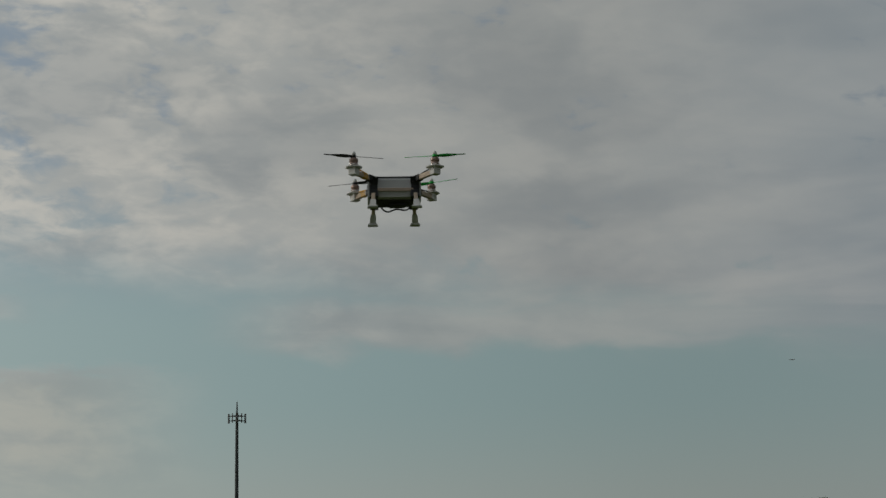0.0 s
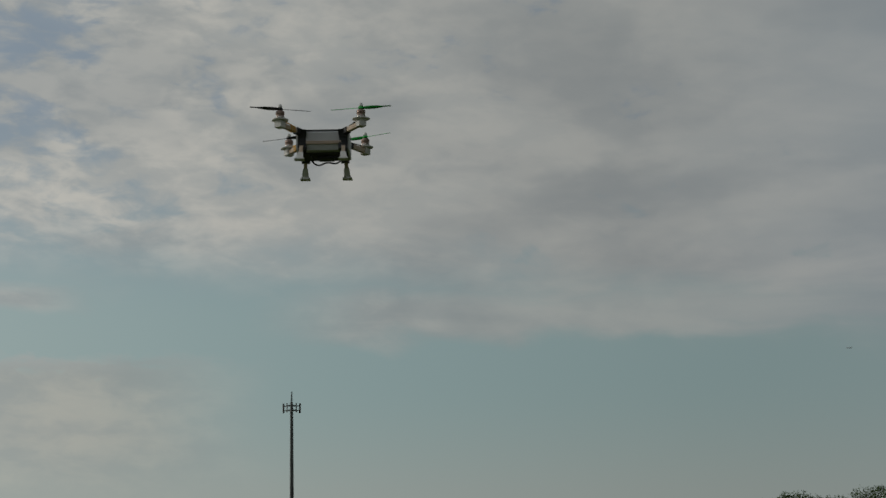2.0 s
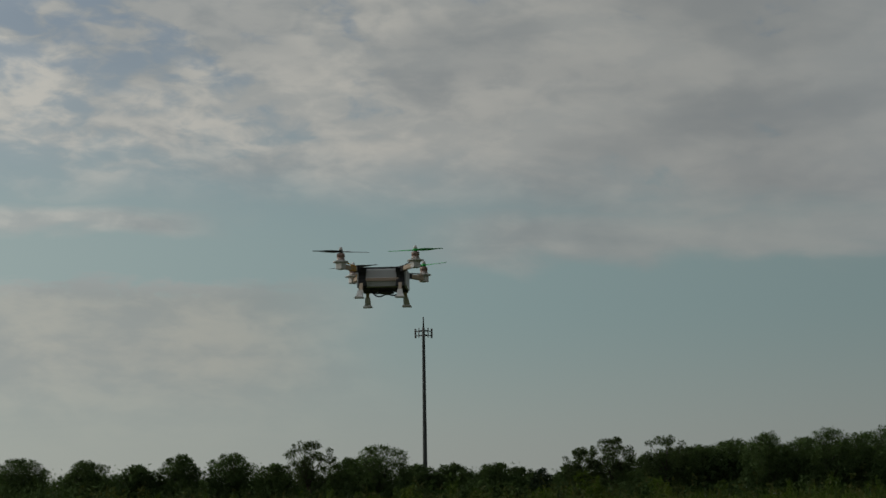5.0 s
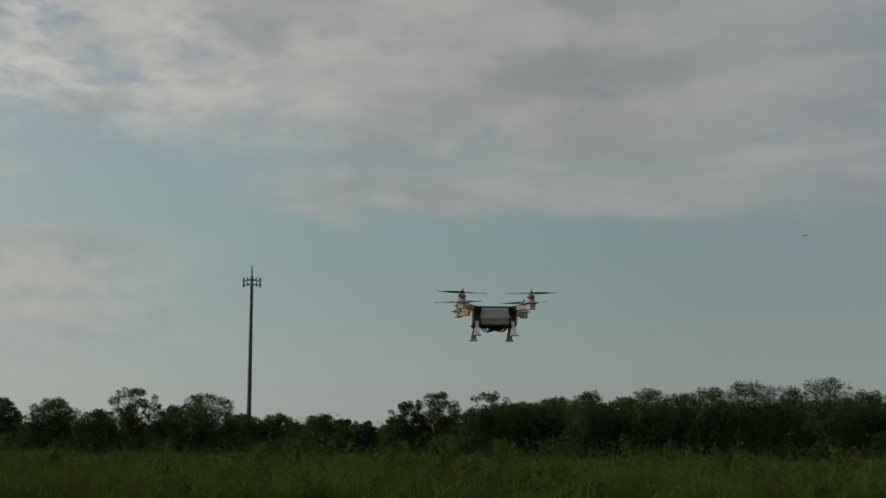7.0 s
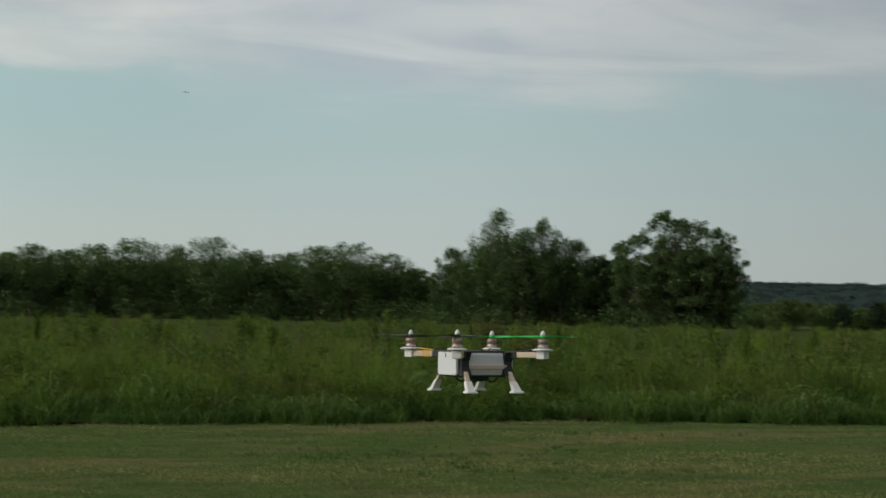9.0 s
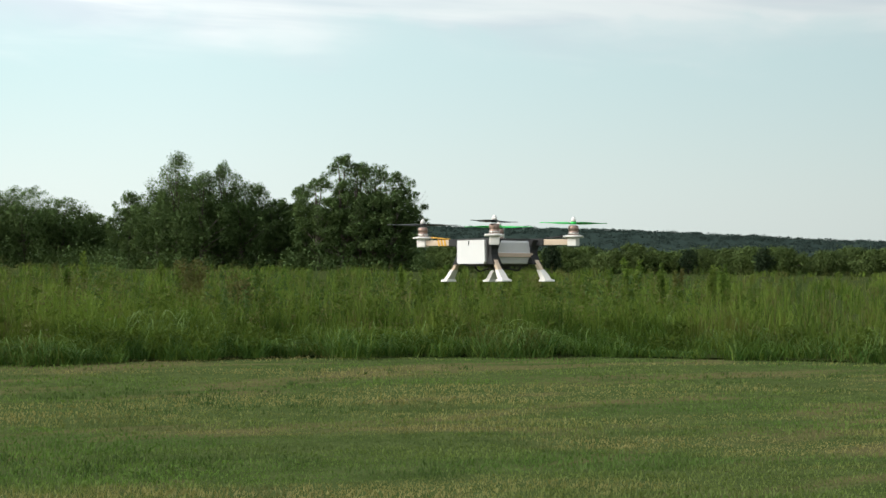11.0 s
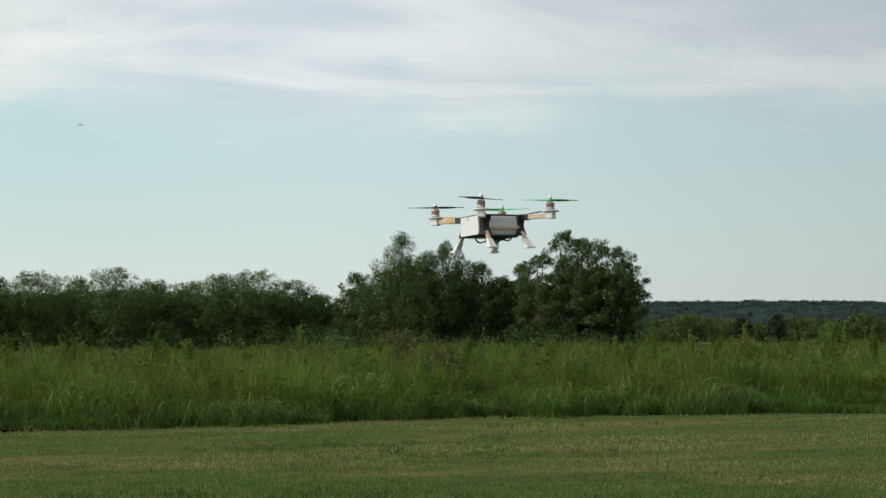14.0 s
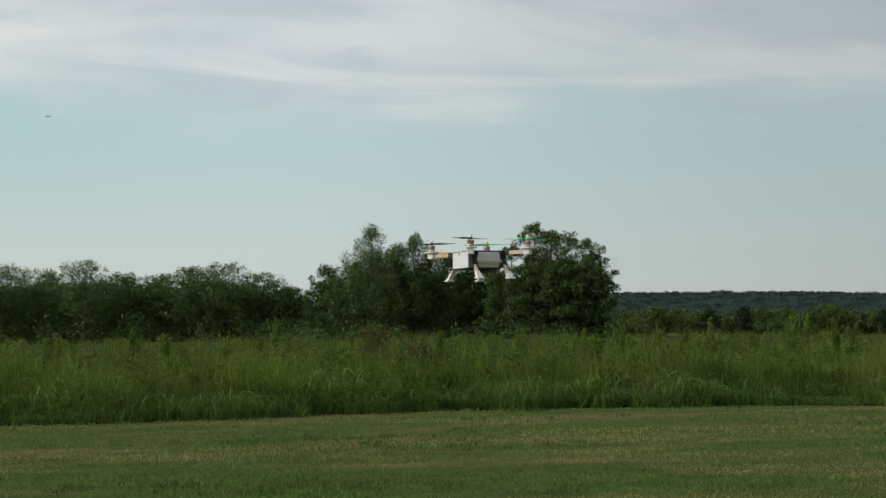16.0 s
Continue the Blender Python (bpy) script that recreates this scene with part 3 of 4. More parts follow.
row_east = [(7.8, 280, 10.7, 4.9, 1), (9.0, 284, 9.2, 4.8, 0), (9.9, 286, 10.0, 4.8, 0), (11.1, 280, 10.8, 5.0, 0), (12.2, 286, 10.1, 4.9, 0), (13.0, 280, 11.4, 5.3, 0),
       (14.1, 286, 10.8, 5.0, 0), (15.0, 280, 11.7, 5.6, 0), (16.2, 280, 12.0, 5.9, 0), (17.4, 287, 11.4, 5.3, 0), (18.7, 279, 12.5, 6.4, 0), (20.0, 286, 10.7, 5.3, 0),
       (21.1, 284, 10.4, 5.3, 0), (22.1, 280, 11.5, 5.6, 0), (23.2, 279, 12.1, 6.4, 0), (24.4, 283, 10.6, 5.6, 0), (25.4, 288, 8.3, 4.5, 0)]
for i, (az, dist, hgt, spr, airy) in enumerate(row_west + row_east):
    hgt += 0.6 if az > 15 else 0.0
    tree("tree", az, dist, hgt, spr, "airy light-leaved tree standing above the tree line" if airy else LB, seed=i, mat=M_LEAF2 if airy else M_LEAF,
         airy=0.8 * airy, leaves=9000 if airy else 16000, leaf=0.18, ragged=0.35, skirt=0.1 + 0.1 * airy, group="trees behind the field")
rb = random.Random(4)
for i in range(24):
    az = 8.6 + i * 0.72
    tree("tree", az, rb.uniform(295, 307), rb.uniform(9.2, 11.1) - (0.8 if i > 20 else 0), rb.uniform(5.0, 6.2), LB, seed=60 + i, leaves=8000, leaf=0.24, skirt=0.05, group="trees behind the field")
for i in range(20):
    az = -13.5 + i * 1.06
    tree("tree", az, rb.uniform(291, 303), rb.uniform(5.0, 6.2), rb.uniform(4.2, 5.3), LB, seed=140 + i, leaves=4500, leaf=0.24, skirt=0.02, group="trees behind the field")
for i, az in enumerate((6.7, 7.3, 8.0, 8.4)):
    tree("tree", az, 294, 7.6 + 0.5 * i, 4.6, LB, seed=180 + i, leaves=9000, leaf=0.22, skirt=0.02, group="trees behind the field")
# the taller group at the end of the tree line
big_crowns = [(26.5, 274, 11.8, 3.9, 0.5, 4, 0.5), (28.0, 269, 17.6, 6.0, 0.15, 3, 0.6), (28.4, 272, 13.1, 7.6, 0.0, 0, 0.4), (29.45, 270, 16.3, 5.3, 0.15, 0, 0.6), (30.6, 273, 13.2, 4.8, 0.4, 5, 0.5), (27.2, 277, 10.0, 6.2, 0.0, 0, 0.0),
       (32.0, 272, 13.1, 4.5, 0.3, 0, 0.3), (33.35, 266, 17.8, 4.8, 0.3, 0, 0.3), (34.35, 267, 16.4, 5.7, 0.35, 0, 0.15), (35.3, 269, 13.2, 4.3, 0.5, 2, 0.1)]
big_fill = [(27.4, 270, 12.0, 5.0, 0.1, 0, 0.3), (28.8, 267, 14.6, 5.3, 0.1, 0, 0.4), (30.1, 270, 13.2, 5.3, 0.1, 0, 0.3), (31.2, 272, 11.1, 4.8, 0.1, 0, 0.3), (32.6, 267, 14.2, 4.8, 0.2, 0, 0.2), (33.9, 266, 16.7, 5.0, 0.2, 0, 0.2),
       (34.95, 266, 15.3, 5.0, 0.2, 0, 0.1), (33.6, 272, 11.7, 8.4, 0.0, 0, 0.0), (29.6, 277, 10.0, 9.0, 0.0, 0, 0.0), (31.4, 279, 10.0, 7.0, 0.0, 0, 0.0)]
for i, (az, dist, hgt, spr, airy, bare, taper) in enumerate(big_crowns + big_fill):
    tree("tree", az, dist, hgt, spr, "tall bushy tree with ragged crown and dead twigs" if bare else "tall dense green tree beside the field", seed=100 + i,
         leaves=int(19000 - 6000 * airy), leaf=0.18, ragged=0.9, plume=1.5 if az < 31 else 0.75, airy=airy, bare=bare, mat=M_LEAF, skirt=0.03, taper=taper, group="tall trees at the end of the tree line")
tree("conifer", 3.8, 274, 5.8, 2.1, "small dark cedar in front of the tree line", "conifer", seed=200, leaves=5000, leaf=0.16, mat=M_CEDAR, skirt=0.03)
for i, (az, dist, hgt, spr) in enumerate([(39.1, 235, 3.9, 1.4), (40.2, 235, 4.3, 1.5), (47.0, 240, 3.9, 1.6), (44.6, 238, 3.6, 1.5)]):
    tree("conifer", az, dist, hgt, spr, "dark upright cedar among paler bushes", "conifer", seed=210 + i, leaves=5000, leaf=0.12, mat=M_CEDAR, skirt=0.03)
for i in range(20):
    az = 36.6 + i * 0.78
    rb = random.Random(i)
    tree("bush", az, rb.uniform(250, 300), rb.uniform(2.7, 4.6), rb.uniform(4.5, 7.5), "rounded mid-green bush at the field's far edge", "bush", seed=300 + i,
         leaves=17000, leaf=0.15, mat=M_BUSH, skirt=0.02, group="bushes at the far edge")


def thicket():
    """Low undergrowth along the foot of the tree line."""
    r = np.random.default_rng(55)
    blobs = []
    for near, low, high, first in ((264, 1.1, 1.9, 25.6), (277, 1.5, 2.7, -15.0), (288, 2.0, 3.4, -15.0)):
        for az in np.arange(first, 36.2, 0.2):
            x, y = direction(az) * (near + r.uniform(-4, 8))
            s = r.uniform(low, high)
            blobs.append((x, y, s * r.uniform(0.4, 1.1), s))
    q, f, nrm = leaf_cloud(blobs, 290000, 0.22, r, 1.0, 0.3)
    return tagged(new("thicket", mesh_np("thicket", q, tris=f, normals=nrm, mat=M_LEAF)), "dark low undergrowth at the foot of the trees", "undergrowth", kind="stuff")


thicket()


def hill():
    """A long wooded ridge far away, its canopy broken into crowns; distance haze is in its colour."""
    n, rows_n = 420, 26
    v, q = [], []
    for i in range(n):
        az = 27 + i * (40.0 / n)
        top = np.interp(az, [27, 34, 37, 41, 44, 46, 49, 55, 67], [26, 29, 29.5, 29, 26.5, 24.5, 21, 15, 9])
        top += 1.3 * noise.noise((az * 1.1, 0.0, 2.0)) + 0.7 * noise.noise((az * 3.7, 0.0, 6.0))
        for k in range(rows_n):
            f = k / (rows_n - 1)
            dist = 1150 + 420 * f
            x, y = direction(az) * dist
            z = top * math.sin(f * math.pi * 0.5) ** 0.8
            z += 2.6 * abs(noise.noise((x * 0.055, y * 0.055, 1.0))) + 0.5 * noise.noise((x * 0.12, y * 0.12, 4.0))
            v.append((x, y, max(z, 0) if k else -1))
    for i in range(n - 1):
        for k in range(rows_n - 1):
            a = i * rows_n + k
            q.append((a, a + rows_n, a + rows_n + 1, a + 1))
    tagged(new("wooded_hill", mesh_np("wooded_hill", v, q, mat=M_HILL)), "far wooded ridge, dark green with bluish haze in its colour", "hill", kind="structure")
    r = np.random.default_rng(3)
    blobs = []
    for az in np.arange(27, 66, 0.012):
        dist = r.uniform(1180, 1570)
        x, y = direction(az) * dist
        top = np.interp(az, [27, 34, 37, 41, 44, 46, 49, 55, 67], [26, 29, 29.5, 29, 26.5, 24.5, 21, 15, 9])
        top += 1.3 * noise.noise((az * 1.1, 0.0, 2.0)) + 0.7 * noise.noise((az * 3.7, 0.0, 6.0))
        blobs.append((x, y, top * math.sin((dist - 1150) / 420 * math.pi * 0.5) ** 0.8 + r.uniform(-0.6, 1.2), r.uniform(2.4, 4.2)))
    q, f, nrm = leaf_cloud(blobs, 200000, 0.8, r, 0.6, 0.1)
    tagged(new("far_woods", mesh_np("far_woods", q, tris=f, mat=M_HILL)), "tree crowns along the far ridge, coloured with bluish haze", "woods", kind="stuff")


hill()


# ---- tall weeds standing out of the field ----
def weed(az, dist, height, width, brown, seed):
    r = np.random.default_rng(seed)
    x, y = direction(az) * dist
    root = new("weed")
    root.location = (x, y, 0)
    bm = bmesh.new()
    blobs = []
    for k in range(4):
        a, s = r.uniform(0, math.tau), r.uniform(0.1, 1.0) * width
        h = height * r.uniform(0.7, 1.0)
        tube(bm, [(0.04 * math.cos(a), 0.04 * math.sin(a), 0), (math.cos(a) * s * 0.4, math.sin(a) * s * 0.4, h * 0.6), (math.cos(a) * s, math.sin(a) * s, h)], [0.016, 0.011, 0.004], 5)
        for j in range(9):
            f = 0.35 + 0.65 * j / 8
            blobs.append((math.cos(a) * s * f ** 1.5, math.sin(a) * s * f ** 1.5, h * f, (0.14 if brown else 0.11) * (1.15 - 0.75 * f) + 0.03))
    part("stem", bm, M_TALLDRY if brown else M_TALL, root)
    if brown:
        blobs += [(r.normal(0, width * 0.45), r.normal(0, width * 0.3), height * r.uniform(0.45, 0.92), r.uniform(0.12, 0.24)) for _ in range(16)]
    q, f, nrm = leaf_cloud(blobs, 2600 if brown else 1300, 0.05, r, 1.3)
    leaves = new("leaves", mesh_np("leaves", q, tris=f, mat=M_TALLDRY if brown else M_TALL))
    leaves.parent = root
    return tagged(root, "tall brown seed-headed weed above the grass" if brown else "tall leafy green weed above the grass", "weed", "weeds in the field")


weeds = [(24.9, 58, 1.95, 0.2, 0), (28.25, 55, 1.72, 0.55, 1), (39.5, 52, 1.9, 0.22, 0), (42.3, 50, 2.3, 0.4, 0), (43.4, 62, 1.75, 0.3, 0), (20.1, 60, 1.8, 0.25, 0),
         (35.6, 48, 1.55, 0.4, 0), (45.4, 57, 1.7, 0.3, 0), (15.5, 60, 1.8, 0.3, 0), (17.4, 55, 1.85, 0.35, 0), (9.9, 60, 1.85, 0.35, 0), (3.0, 62, 1.8, 0.3, 0), (36.4, 58, 1.7, 0.35, 0),
         (29.7, 44, 1.35, 0.35, 1)]
rw = random.Random(71)
weeds += [(-9 + 56 * (i + rw.random()) / 26, rw.uniform(42, 95), rw.uniform(1.45, 1.85), rw.uniform(0.15, 0.35), 0) for i in range(26)]
for i, (az, dist, hgt, wid, brown) in enumerate(weeds):
    weed(az, dist, hgt, wid, brown, 400 + i)


# ---- communications tower ----
def tower():
    root = new("radio_tower")
    root.location = (-1.4, 420, 0)
    bm = bmesh.new()
    lathe(bm, [(0.62, -0.2), (0.6, 2), (0.5, 14), (0.42, 28), (0.34, 41.6), (0.30, 42.2)], 18)
    part("pole", bm, M_POLE, root)
    bm = bmesh.new()
    tube(bm, [(0, 0, 42.1), (0, 0, 44.9)], [0.2, 0.13], 8)
    part("lightning_rod", bm, M_POLE, root)
    for z in (40.4, 41.5):
        bm = bmesh.new()
        c = [Vector((math.cos(radians(a)) * 2.4, math.sin(radians(a)) * 2.4, z)) for a in (-90, 30, 150)]
        for k in range(3):
            tube(bm, [c[k], c[(k + 1) % 3]], [0.07, 0.07], 6)
            tube(bm, [(0, 0, z), (c[k] + c[(k + 1) % 3]) / 2], [0.09, 0.07], 6)
            tube(bm, [(0, 0, z), c[k]], [0.08, 0.06], 6)
        part("antenna_frame", bm, M_POLE, root)
    for k in range(3):
        a0 = Vector((math.cos(radians(-90 + 120 * k)) * 2.55, math.sin(radians(-90 + 120 * k)) * 2.55, 0))
        a1 = Vector((math.cos(radians(30 + 120 * k)) * 2.55, math.sin(radians(30 + 120 * k)) * 2.55, 0))
        for f in (0.07, 0.5, 0.93):
            p = a0.lerp(a1, f)
            bm = bmesh.new()
            box(bm, (0.3, 0.16, 2.3), pose(p.x, p.y, 41.0, 0, 0, -30 + 120 * k + 90), 0.03)
            panel = part("antenna_panel", bm, M_PANEL, root)
            bm = bmesh.new()
            tube(bm, [(p.x * 0.96, p.y * 0.96, 39.9), (p.x * 0.96, p.y * 0.96, 42.0)], [0.05, 0.05], 6)
            part("mount_pipe", bm, M_POLE, panel)
    return tagged(root, "tall grey steel monopole tower with antenna panels", "tower")


tower()


# ---- landing board on the lawn ----
def landing_board():
    root = new("landing_board")
    root.location = (6.72, 11.24, 0.0)
    root.rotation_euler = (0, 0, radians(-34))
    bm = bmesh.new()
    box(bm, (1.0, 1.1, 0.045), pose(0, 0, 0.03), 0.006)
    part("board", bm, M_BOARD, root)
    bm = bmesh.new()
    n = 40
    for ra, rb in ((0.10, 0.24),):
        ring = [[bm.verts.new((math.cos(k * math.tau / n) * r, math.sin(k * math.tau / n) * r + 0.2, 0.0565)) for k in range(n)] for r in (ra, rb)]
        for k in range(n):
            bm.faces.new((ring[0][k], ring[1][k], ring[1][(k + 1) % n], ring[0][(k + 1) % n]))
    part("painted_ring", bm, M_INK, root, "dark painted ring")
    for x, y, rz, ln in ((-0.36, 0.33, 50, 0.16), (-0.30, 0.30, -40, 0.14), (-0.42, 0.24, 10, 0.12), (0.33, 0.38, 60, 0.18), (0.39, 0.33, -20, 0.14), (0.36, 0.27, 30, 0.12)):
        bm = bmesh.new()
        box(bm, (ln, 0.016, 0.002), pose(x, y, 0.0565, 0, 0, rz))
        part("painted_mark", bm, M_INK, root, "dark brushed mark")
    return tagged(root, "weathered plywood landing board with dark painted ring", "board")


landing_board()


# ---- the quadcopter: seven-inch propellers ----
SIZE = 0.774
DRONE = (2.790, 4.199, 1.851)


def quadcopter(place, heading):
    root = new("quadcopter")
    root.scale = (SIZE, SIZE, SIZE)
    root.location = place
    root.rotation_euler = (radians(-1), 0, radians(-heading))
    # side shell: an upper panel, a tan strip and a lower panel that leans in
    bm = bmesh.new()
    prof = [(-0.086, 0.035), (-0.092, 0.028), (-0.093, -0.002), (-0.095, -0.006), (-0.095, -0.016), (-0.091, -0.019), (-0.084, -0.037), (-0.05, -0.039)]
    prof = prof + [(-y, z) for y, z in reversed(prof)]
    ends = [[bm.verts.new((x, y, z)) for y, z in prof] for x in (-0.064, 0.064)]
    for k in range(len(prof)):
        bm.faces.new((ends[0][k], ends[1][k], ends[1][(k + 1) % len(prof)], ends[0][(k + 1) % len(prof)]))
    bm.faces.new(ends[0][::-1])
    bm.faces.new(ends[1])
    bmesh.ops.recalc_face_normals(bm, faces=bm.faces)
    part("body_shell", bm, M_SKIN, root, "grey-white folded shell")
    for s in (-1, 1):
        bm = bmesh.new()
        box(bm, (0.134, 0.006, 0.013), pose(0.004, s * 0.0960, -0.011), 0.0015)
        part("side_strip", bm, M_TAN, root, "tan strip along the shell")
    bm = bmesh.new()
    box(bm, (0.186, 0.176, 0.006), pose(0, 0, 0.0385), 0.001)
    part("top_plate", bm, M_DARK, root, "dark top plate")
    bm = bmesh.new()
    box(bm, (0.17, 0.11, 0.006), pose(0, 0, -0.042), 0.002)
    box(bm, (0.06, 0.05, 0.012), pose(0.01, 0, -0.050), 0.003)
    part("bottom_plate", bm, M_DARK, root, "dark bottom tray")
    for s in (-1, 1):
        # open electronics bay behind the end panel
        bm = bmesh.new()
        box(bm, (0.022, 0.13, 0.066), pose(s * 0.077, 0, -0.002), 0.002)
        for y in (-0.08, 0.08):
            box(bm, (0.008, 0.008, 0.074), pose(s * 0.090, y, -0.001), 0.001)
        part("frame_bay", bm, M_DARK, root, "dark open frame bay")
        bm = bmesh.new()
        v = [bm.verts.new((s * 0.1005, y, z)) for y, z in ((-0.077, 0.0365), (0.077, 0.0365), (0.079, -0.032), (0.072, -0.038), (-0.072, -0.038), (-0.079, -0.032))]
        f = bm.faces.new(v if s > 0 else v[::-1])
        ext = bmesh.ops.extrude_face_region(bm, geom=[f])
        bmesh.ops.translate(bm, verts=[g for g in ext["geom"] if isinstance(g, bmesh.types.BMVert)], vec=(-s * 0.007, 0, 0))
        bmesh.ops.recalc_face_normals(bm, faces=bm.faces)
        panel = part("end_panel", bm, M_WHITE, root, "white sheet end panel")
        bm = bmesh.new()
        box(bm, (0.002, 0.004, 0.013), pose(s * 0.1012, -s * 0.010, 0.027, 10, 0, 0))
        part("slot", bm, M_BLACK, panel, "small dark slot")
    for sx in (-1, 1):
        for sy in (-1, 1):
            # black bent bracket: out to the arm above, out to the leg below
            bm = bmesh.new()
            line = [(0.112, 0.036), (0.104, 0.022), (0.0985, 0.006), (0.0985, -0.010), (0.106, -0.026), (0.116, -0.040)]
            rings = []
            for k, (y, z) in enumerate(line):
                wide = 0.013 if k in (2, 3) else 0.016
                inner = 0.079
                rings.append([bm.verts.new((sx * 0.076 + ux * wide, sy * (y if uy else inner), z)) for ux, uy in ((-1, 0), (1, 0), (1, 1), (-1, 1))])
            for p, q in zip(rings, rings[1:]):
                for k in range(4):
                    bm.faces.new((p[k], p[(k + 1) % 4], q[(k + 1) % 4], q[k]))
            bm.faces.new(rings[0])
            bm.faces.new(rings[-1][::-1])
            bmesh.ops.recalc_face_normals(bm, faces=bm.faces)
            part("corner_bracket", bm, M_BLACK, root, "black taped corner bracket")
            # arm
            hub = Vector((sx * 0.150, sy * 0.205, 0.0))
            start = Vector((sx * 0.078, sy * 0.085, 0.030))
            end = Vector((hub.x, hub.y, 0.030))
            along = end - start
            rz = math.degrees(math.atan2(along.y, along.x))
            bm = bmesh.new()
            box(bm, (along.length, 0.016, 0.018), Matrix.Translation((start + end) / 2) @ pose(0, 0, 0, 0, 0, rz), 0.0015)
            arm = part("arm", bm, M_WOOD, root, "bare pine arm")
            bm = bmesh.new()
            box(bm, (0.045, 0.022, 0.023), Matrix.Translation(start + along * 0.14) @ pose(0, 0, 0, 0, 0, rz), 0.002)
            part("arm_wrap", bm, M_BLACK, arm, "black tape wrap")
            if sx < 0:
                for f in (0.40, 0.48, 0.56):
                    bm = bmesh.new()
                    box(bm, (0.006, 0.019, 0.021), Matrix.Translation(start + along * f) @ pose(0, 0, 0, 0, 12, rz), 0.001)
                    part("cable_tie", bm, M_ORANGE, arm, "orange cable tie")
            bm = bmesh.new()
            tube(bm, [start + along * 0.3 + Vector((0, 0, 0.012)), start + along * 0.6 + Vector((0, 0, 0.016)), end + Vector((0, 0, 0.02))], [0.0025] * 3, 6)
            part("cable", bm, M_ORANGE if sx < 0 else M_BLACK, arm)
            # motor mount
            bm = bmesh.new()
            box(bm, (0.030, 0.030, 0.026), pose(hub.x, hub.y, 0.030, 0, 0, rz), 0.002)
            lathe(bm, [(0.024, 0.043), (0.031, 0.045), (0.031, 0.049), (0.022, 0.051)], 18, Matrix.Translation((hub.x, hub.y, 0)))
            box(bm, (0.066, 0.016, 0.005), pose(hub.x, hub.y, 0.0465, 0, 0, rz + 50), 0.001)
            part("motor_mount", bm, M_FOAM, root, "white printed motor mount")
            # motor
            bm = bmesh.new()
            at = Matrix.Translation((hub.x, hub.y, 0))
            lathe(bm, [(0.0155, 0.051), (0.0165, 0.054), (0.0165, 0.060), (0.0145, 0.062), (0.0145, 0.066), (0.0165, 0.068), (0.0165, 0.078), (0.012, 0.082)], 20, at)
            motor = part("motor", bm, M_MOTOR, root, "brown brushless motor")
            bm = bmesh.new()
            lathe(bm, [(0.0168, 0.0545), (0.0168, 0.0585)], 20, at)
            part("motor_band", bm, M_STEEL, motor, "bright metal band")
            # propeller
            bm = bmesh.new()
            turn = {(-1, -1): 18, (-1, 1): -22, (1, -1): -12, (1, 1): -30}[(sx, sy)]
            m = Matrix.Translation((hub.x, hub.y, 0.089)) @ pose(0, 0, 0, 0, 0, turn)
            for side in (0, 180):
                rows_v = []
                for k in range(9):
                    f = k / 8
                    rr = 0.008 + f * 0.1065
                    chord = 0.010 + 0.013 * math.sin(min(f * 1.25 + 0.08, 1.0) * math.pi) ** 0.8 * (1 - 0.25 * f)
                    tw = radians(24 - 16 * f) * (1 if sx * sy > 0 else -1)
                    line = []
                    for c, t in ((-0.5, 0.0), (-0.1, 0.0014), (0.5, 0.0), (-0.1, -0.0008)):
                        y, z = c * chord, t
                        line.append(bm.verts.new(m @ pose(0, 0, 0, 0, 0, side) @ Vector((rr, y * math.cos(tw) - z * math.sin(tw), y * math.sin(tw) + z * math.cos(tw)))))
                    rows_v.append(line)
                for p, q in zip(rows_v, rows_v[1:]):
                    for k in range(4):
                        bm.faces.new((p[k], q[k], q[(k + 1) % 4], p[(k + 1) % 4])).smooth = True
                bm.faces.new(rows_v[-1])
                bm.faces.new(rows_v[0][::-1])
            lathe(bm, [(0.009, 0.085), (0.010, 0.087), (0.010, 0.092), (0.008, 0.0935)], 14, at)
            bmesh.ops.recalc_face_normals(bm, faces=bm.faces)
            prop = part("propeller", bm, M_GREEN if sx > 0 else M_PROPB, root, "bright green propeller" if sx > 0 else "black propeller")
            bm = bmesh.new()
            lathe(bm, [(0.0085, 0.0935), (0.0078, 0.099), (0.0055, 0.105), (0.0015, 0.109)], 14, at)
            part("spinner", bm, M_FOAM, prop, "pale spinner nut")
            # leg: wooden strut and flared white foot
            top = Vector((sx * 0.078, sy * 0.102, -0.028))
            foot = Vector((sx * 0.082, sy * 0.158, -0.092))
            bm = bmesh.new()
            box(bm, (0.014, 0.012, (foot - top).length * 0.95), Matrix.Translation((top + foot) / 2) @ (foot - top).to_track_quat("Z", "Y").to_matrix().to_4x4(), 0.001)
            leg = part("leg", bm, M_WOOD, root, "pine leg strut")
            bm = bmesh.new()
            sec = [(0.45, 0.019, 0.017), (0.62, 0.022, 0.020), (0.90, 0.025, 0.024), (0.955, 0.036, 0.034), (1.03, 0.038, 0.036)]
            rings = []
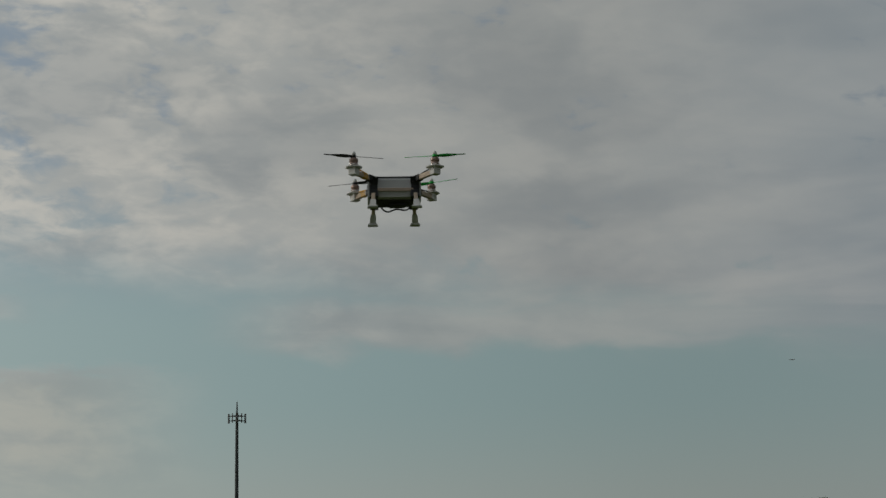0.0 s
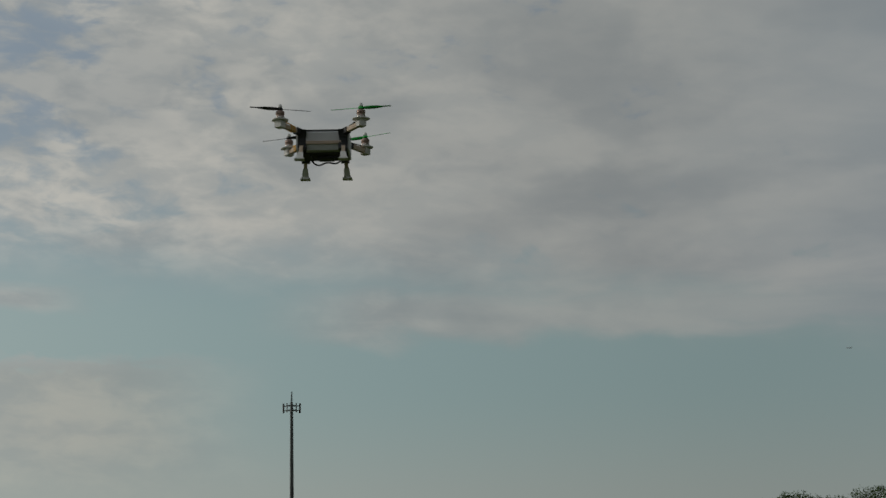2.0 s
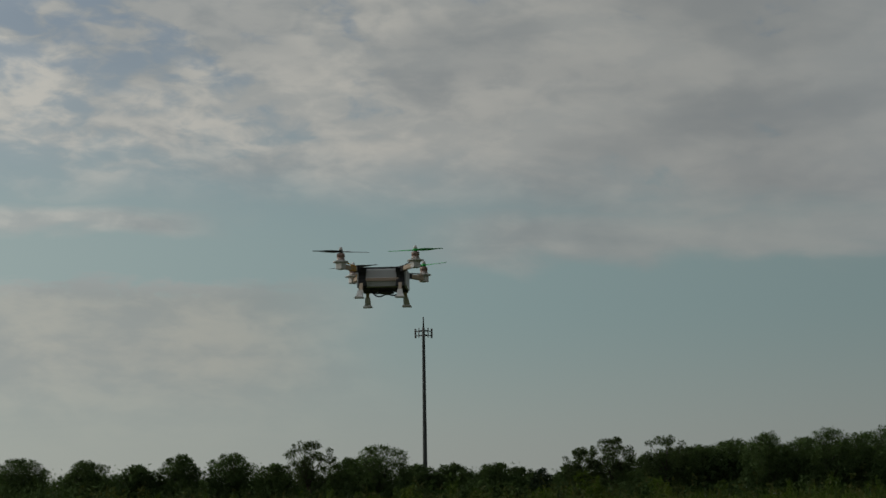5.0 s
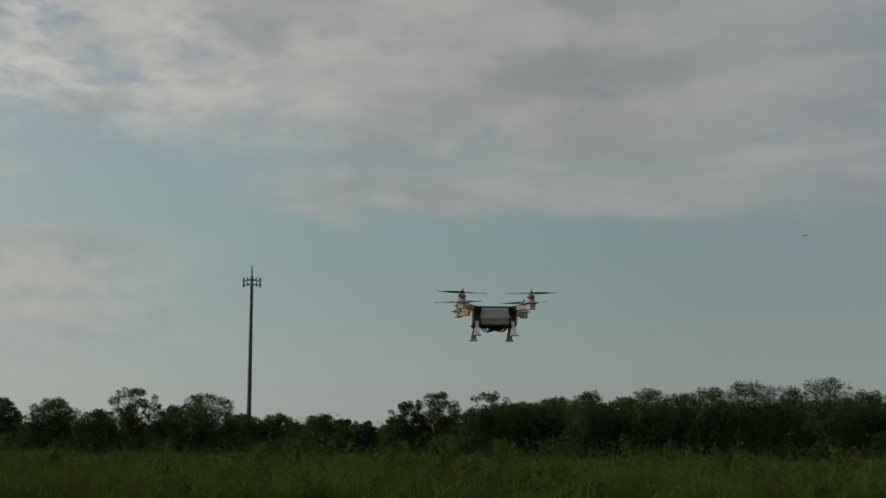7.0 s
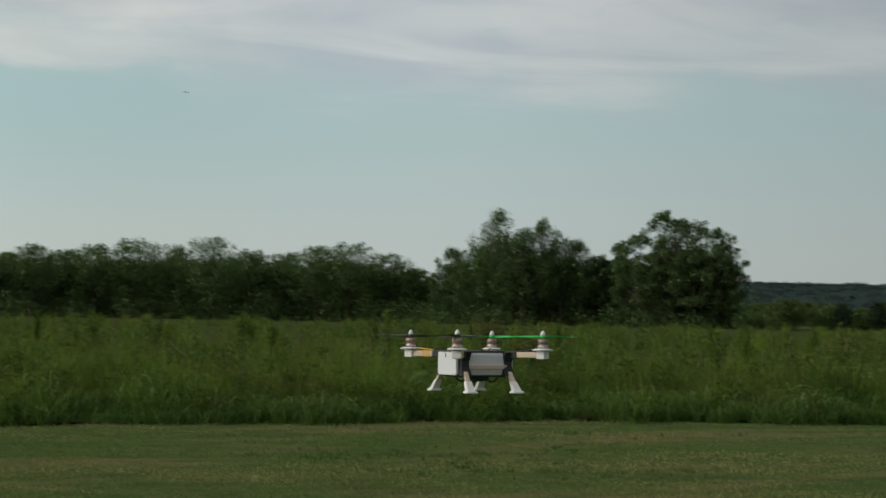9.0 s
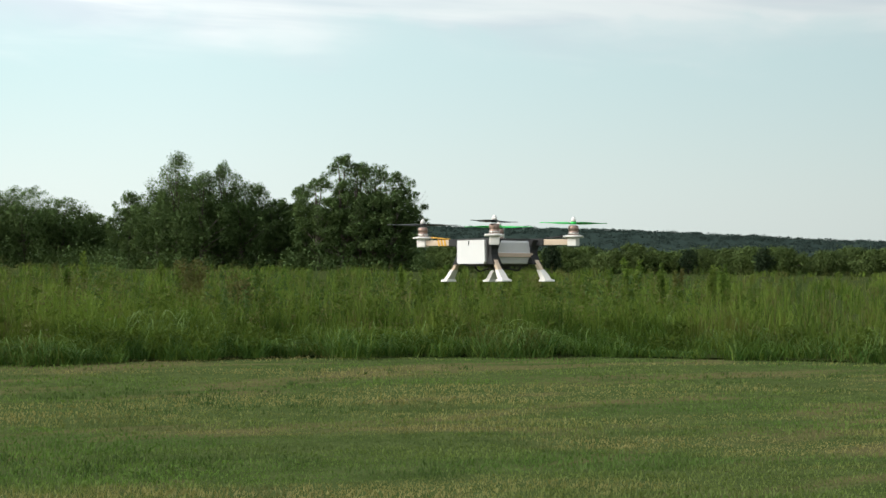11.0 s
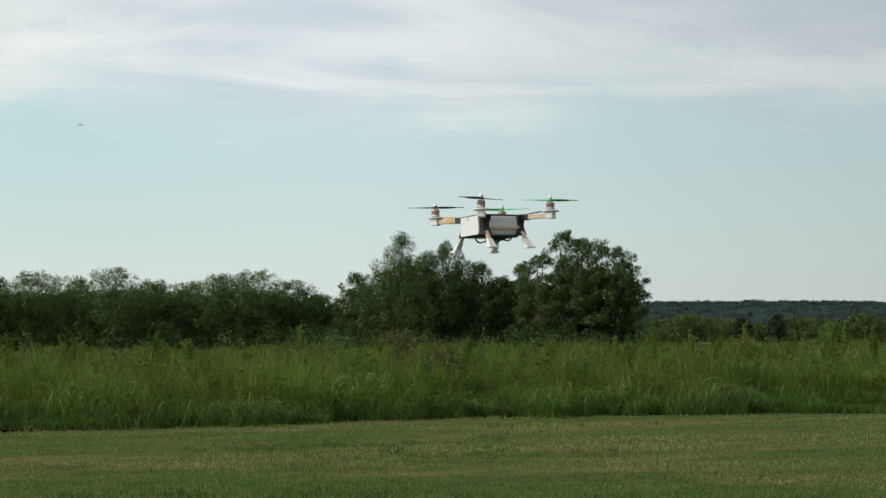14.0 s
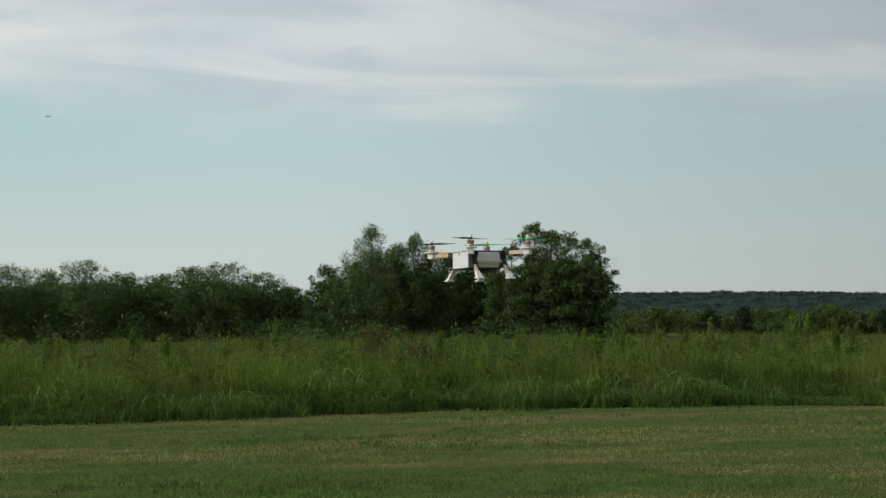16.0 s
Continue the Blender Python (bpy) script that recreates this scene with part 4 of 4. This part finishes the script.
            for f, wx, wy in sec:
                c = top.lerp(foot, f)
                if f > 0.95:
                    c = Vector((top.lerp(foot, 0.97).x, top.lerp(foot, 0.97).y, c.z))
                rings.append([bm.verts.new(c + Vector((ux * wx / 2, uy * wy / 2, 0))) for ux, uy in ((-1, -1), (1, -1), (1, 1), (-1, 1))])
            for p, q in zip(rings, rings[1:]):
                for k in range(4):
                    bm.faces.new((p[k], p[(k + 1) % 4], q[(k + 1) % 4], q[k]))
            bm.faces.new(rings[0])
            bm.faces.new(rings[-1][::-1])
            bmesh.ops.recalc_face_normals(bm, faces=bm.faces)
            part("foot", bm, M_FOAM, leg, "flared white printed foot")
    # loose cables under the body
    for y, sgn in ((-0.045, 1), (0.05, -1)):
        bm = bmesh.new()
        pts = [(-0.05 + 0.11 * f, y + 0.01 * math.sin(f * 6), -0.045 - 0.014 * math.sin(f * math.pi) ** 0.7 - 0.006 * math.sin(f * 9)) for f in np.linspace(0, 1, 13)]
        tube(bm, pts, [0.0032] * 13, 6)
        part("hanging_cable", bm, M_BLACK, root, "black cable hanging below")
    return tagged(root, "white box-bodied quadcopter with green and black propellers", "drone")


quadcopter(DRONE, 4)


# ---- a far aeroplane ----
def aeroplane():
    root = new("aeroplane")
    a = direction(17.6) * 4300
    root.location = (a[0], a[1], 525)
    root.rotation_euler = (0, radians(2), radians(-12))
    bm = bmesh.new()
    lathe(bm, [(0.1, -7), (0.7, -5.5), (0.95, -2), (0.95, 3), (0.5, 6), (0.15, 8)], 12, pose(0, 0, 0, 0, 90, 0))
    part("fuselage", bm, M_PLANE, root)
    bm = bmesh.new()
    box(bm, (2.2, 15.0, 0.25), pose(0.3, 0, 0.4), 0.05)
    part("wing", bm, M_PLANE, root)
    bm = bmesh.new()
    box(bm, (1.3, 0.2, 2.4), pose(7.0, 0, 1.3, 0, 20, 0), 0.05)
    box(bm, (1.2, 5.0, 0.15), pose(7.2, 0, 0.4), 0.04)
    part("tail", bm, M_PLANE, root)
    return tagged(root, "small aeroplane far off in the sky", "aeroplane")


aeroplane()
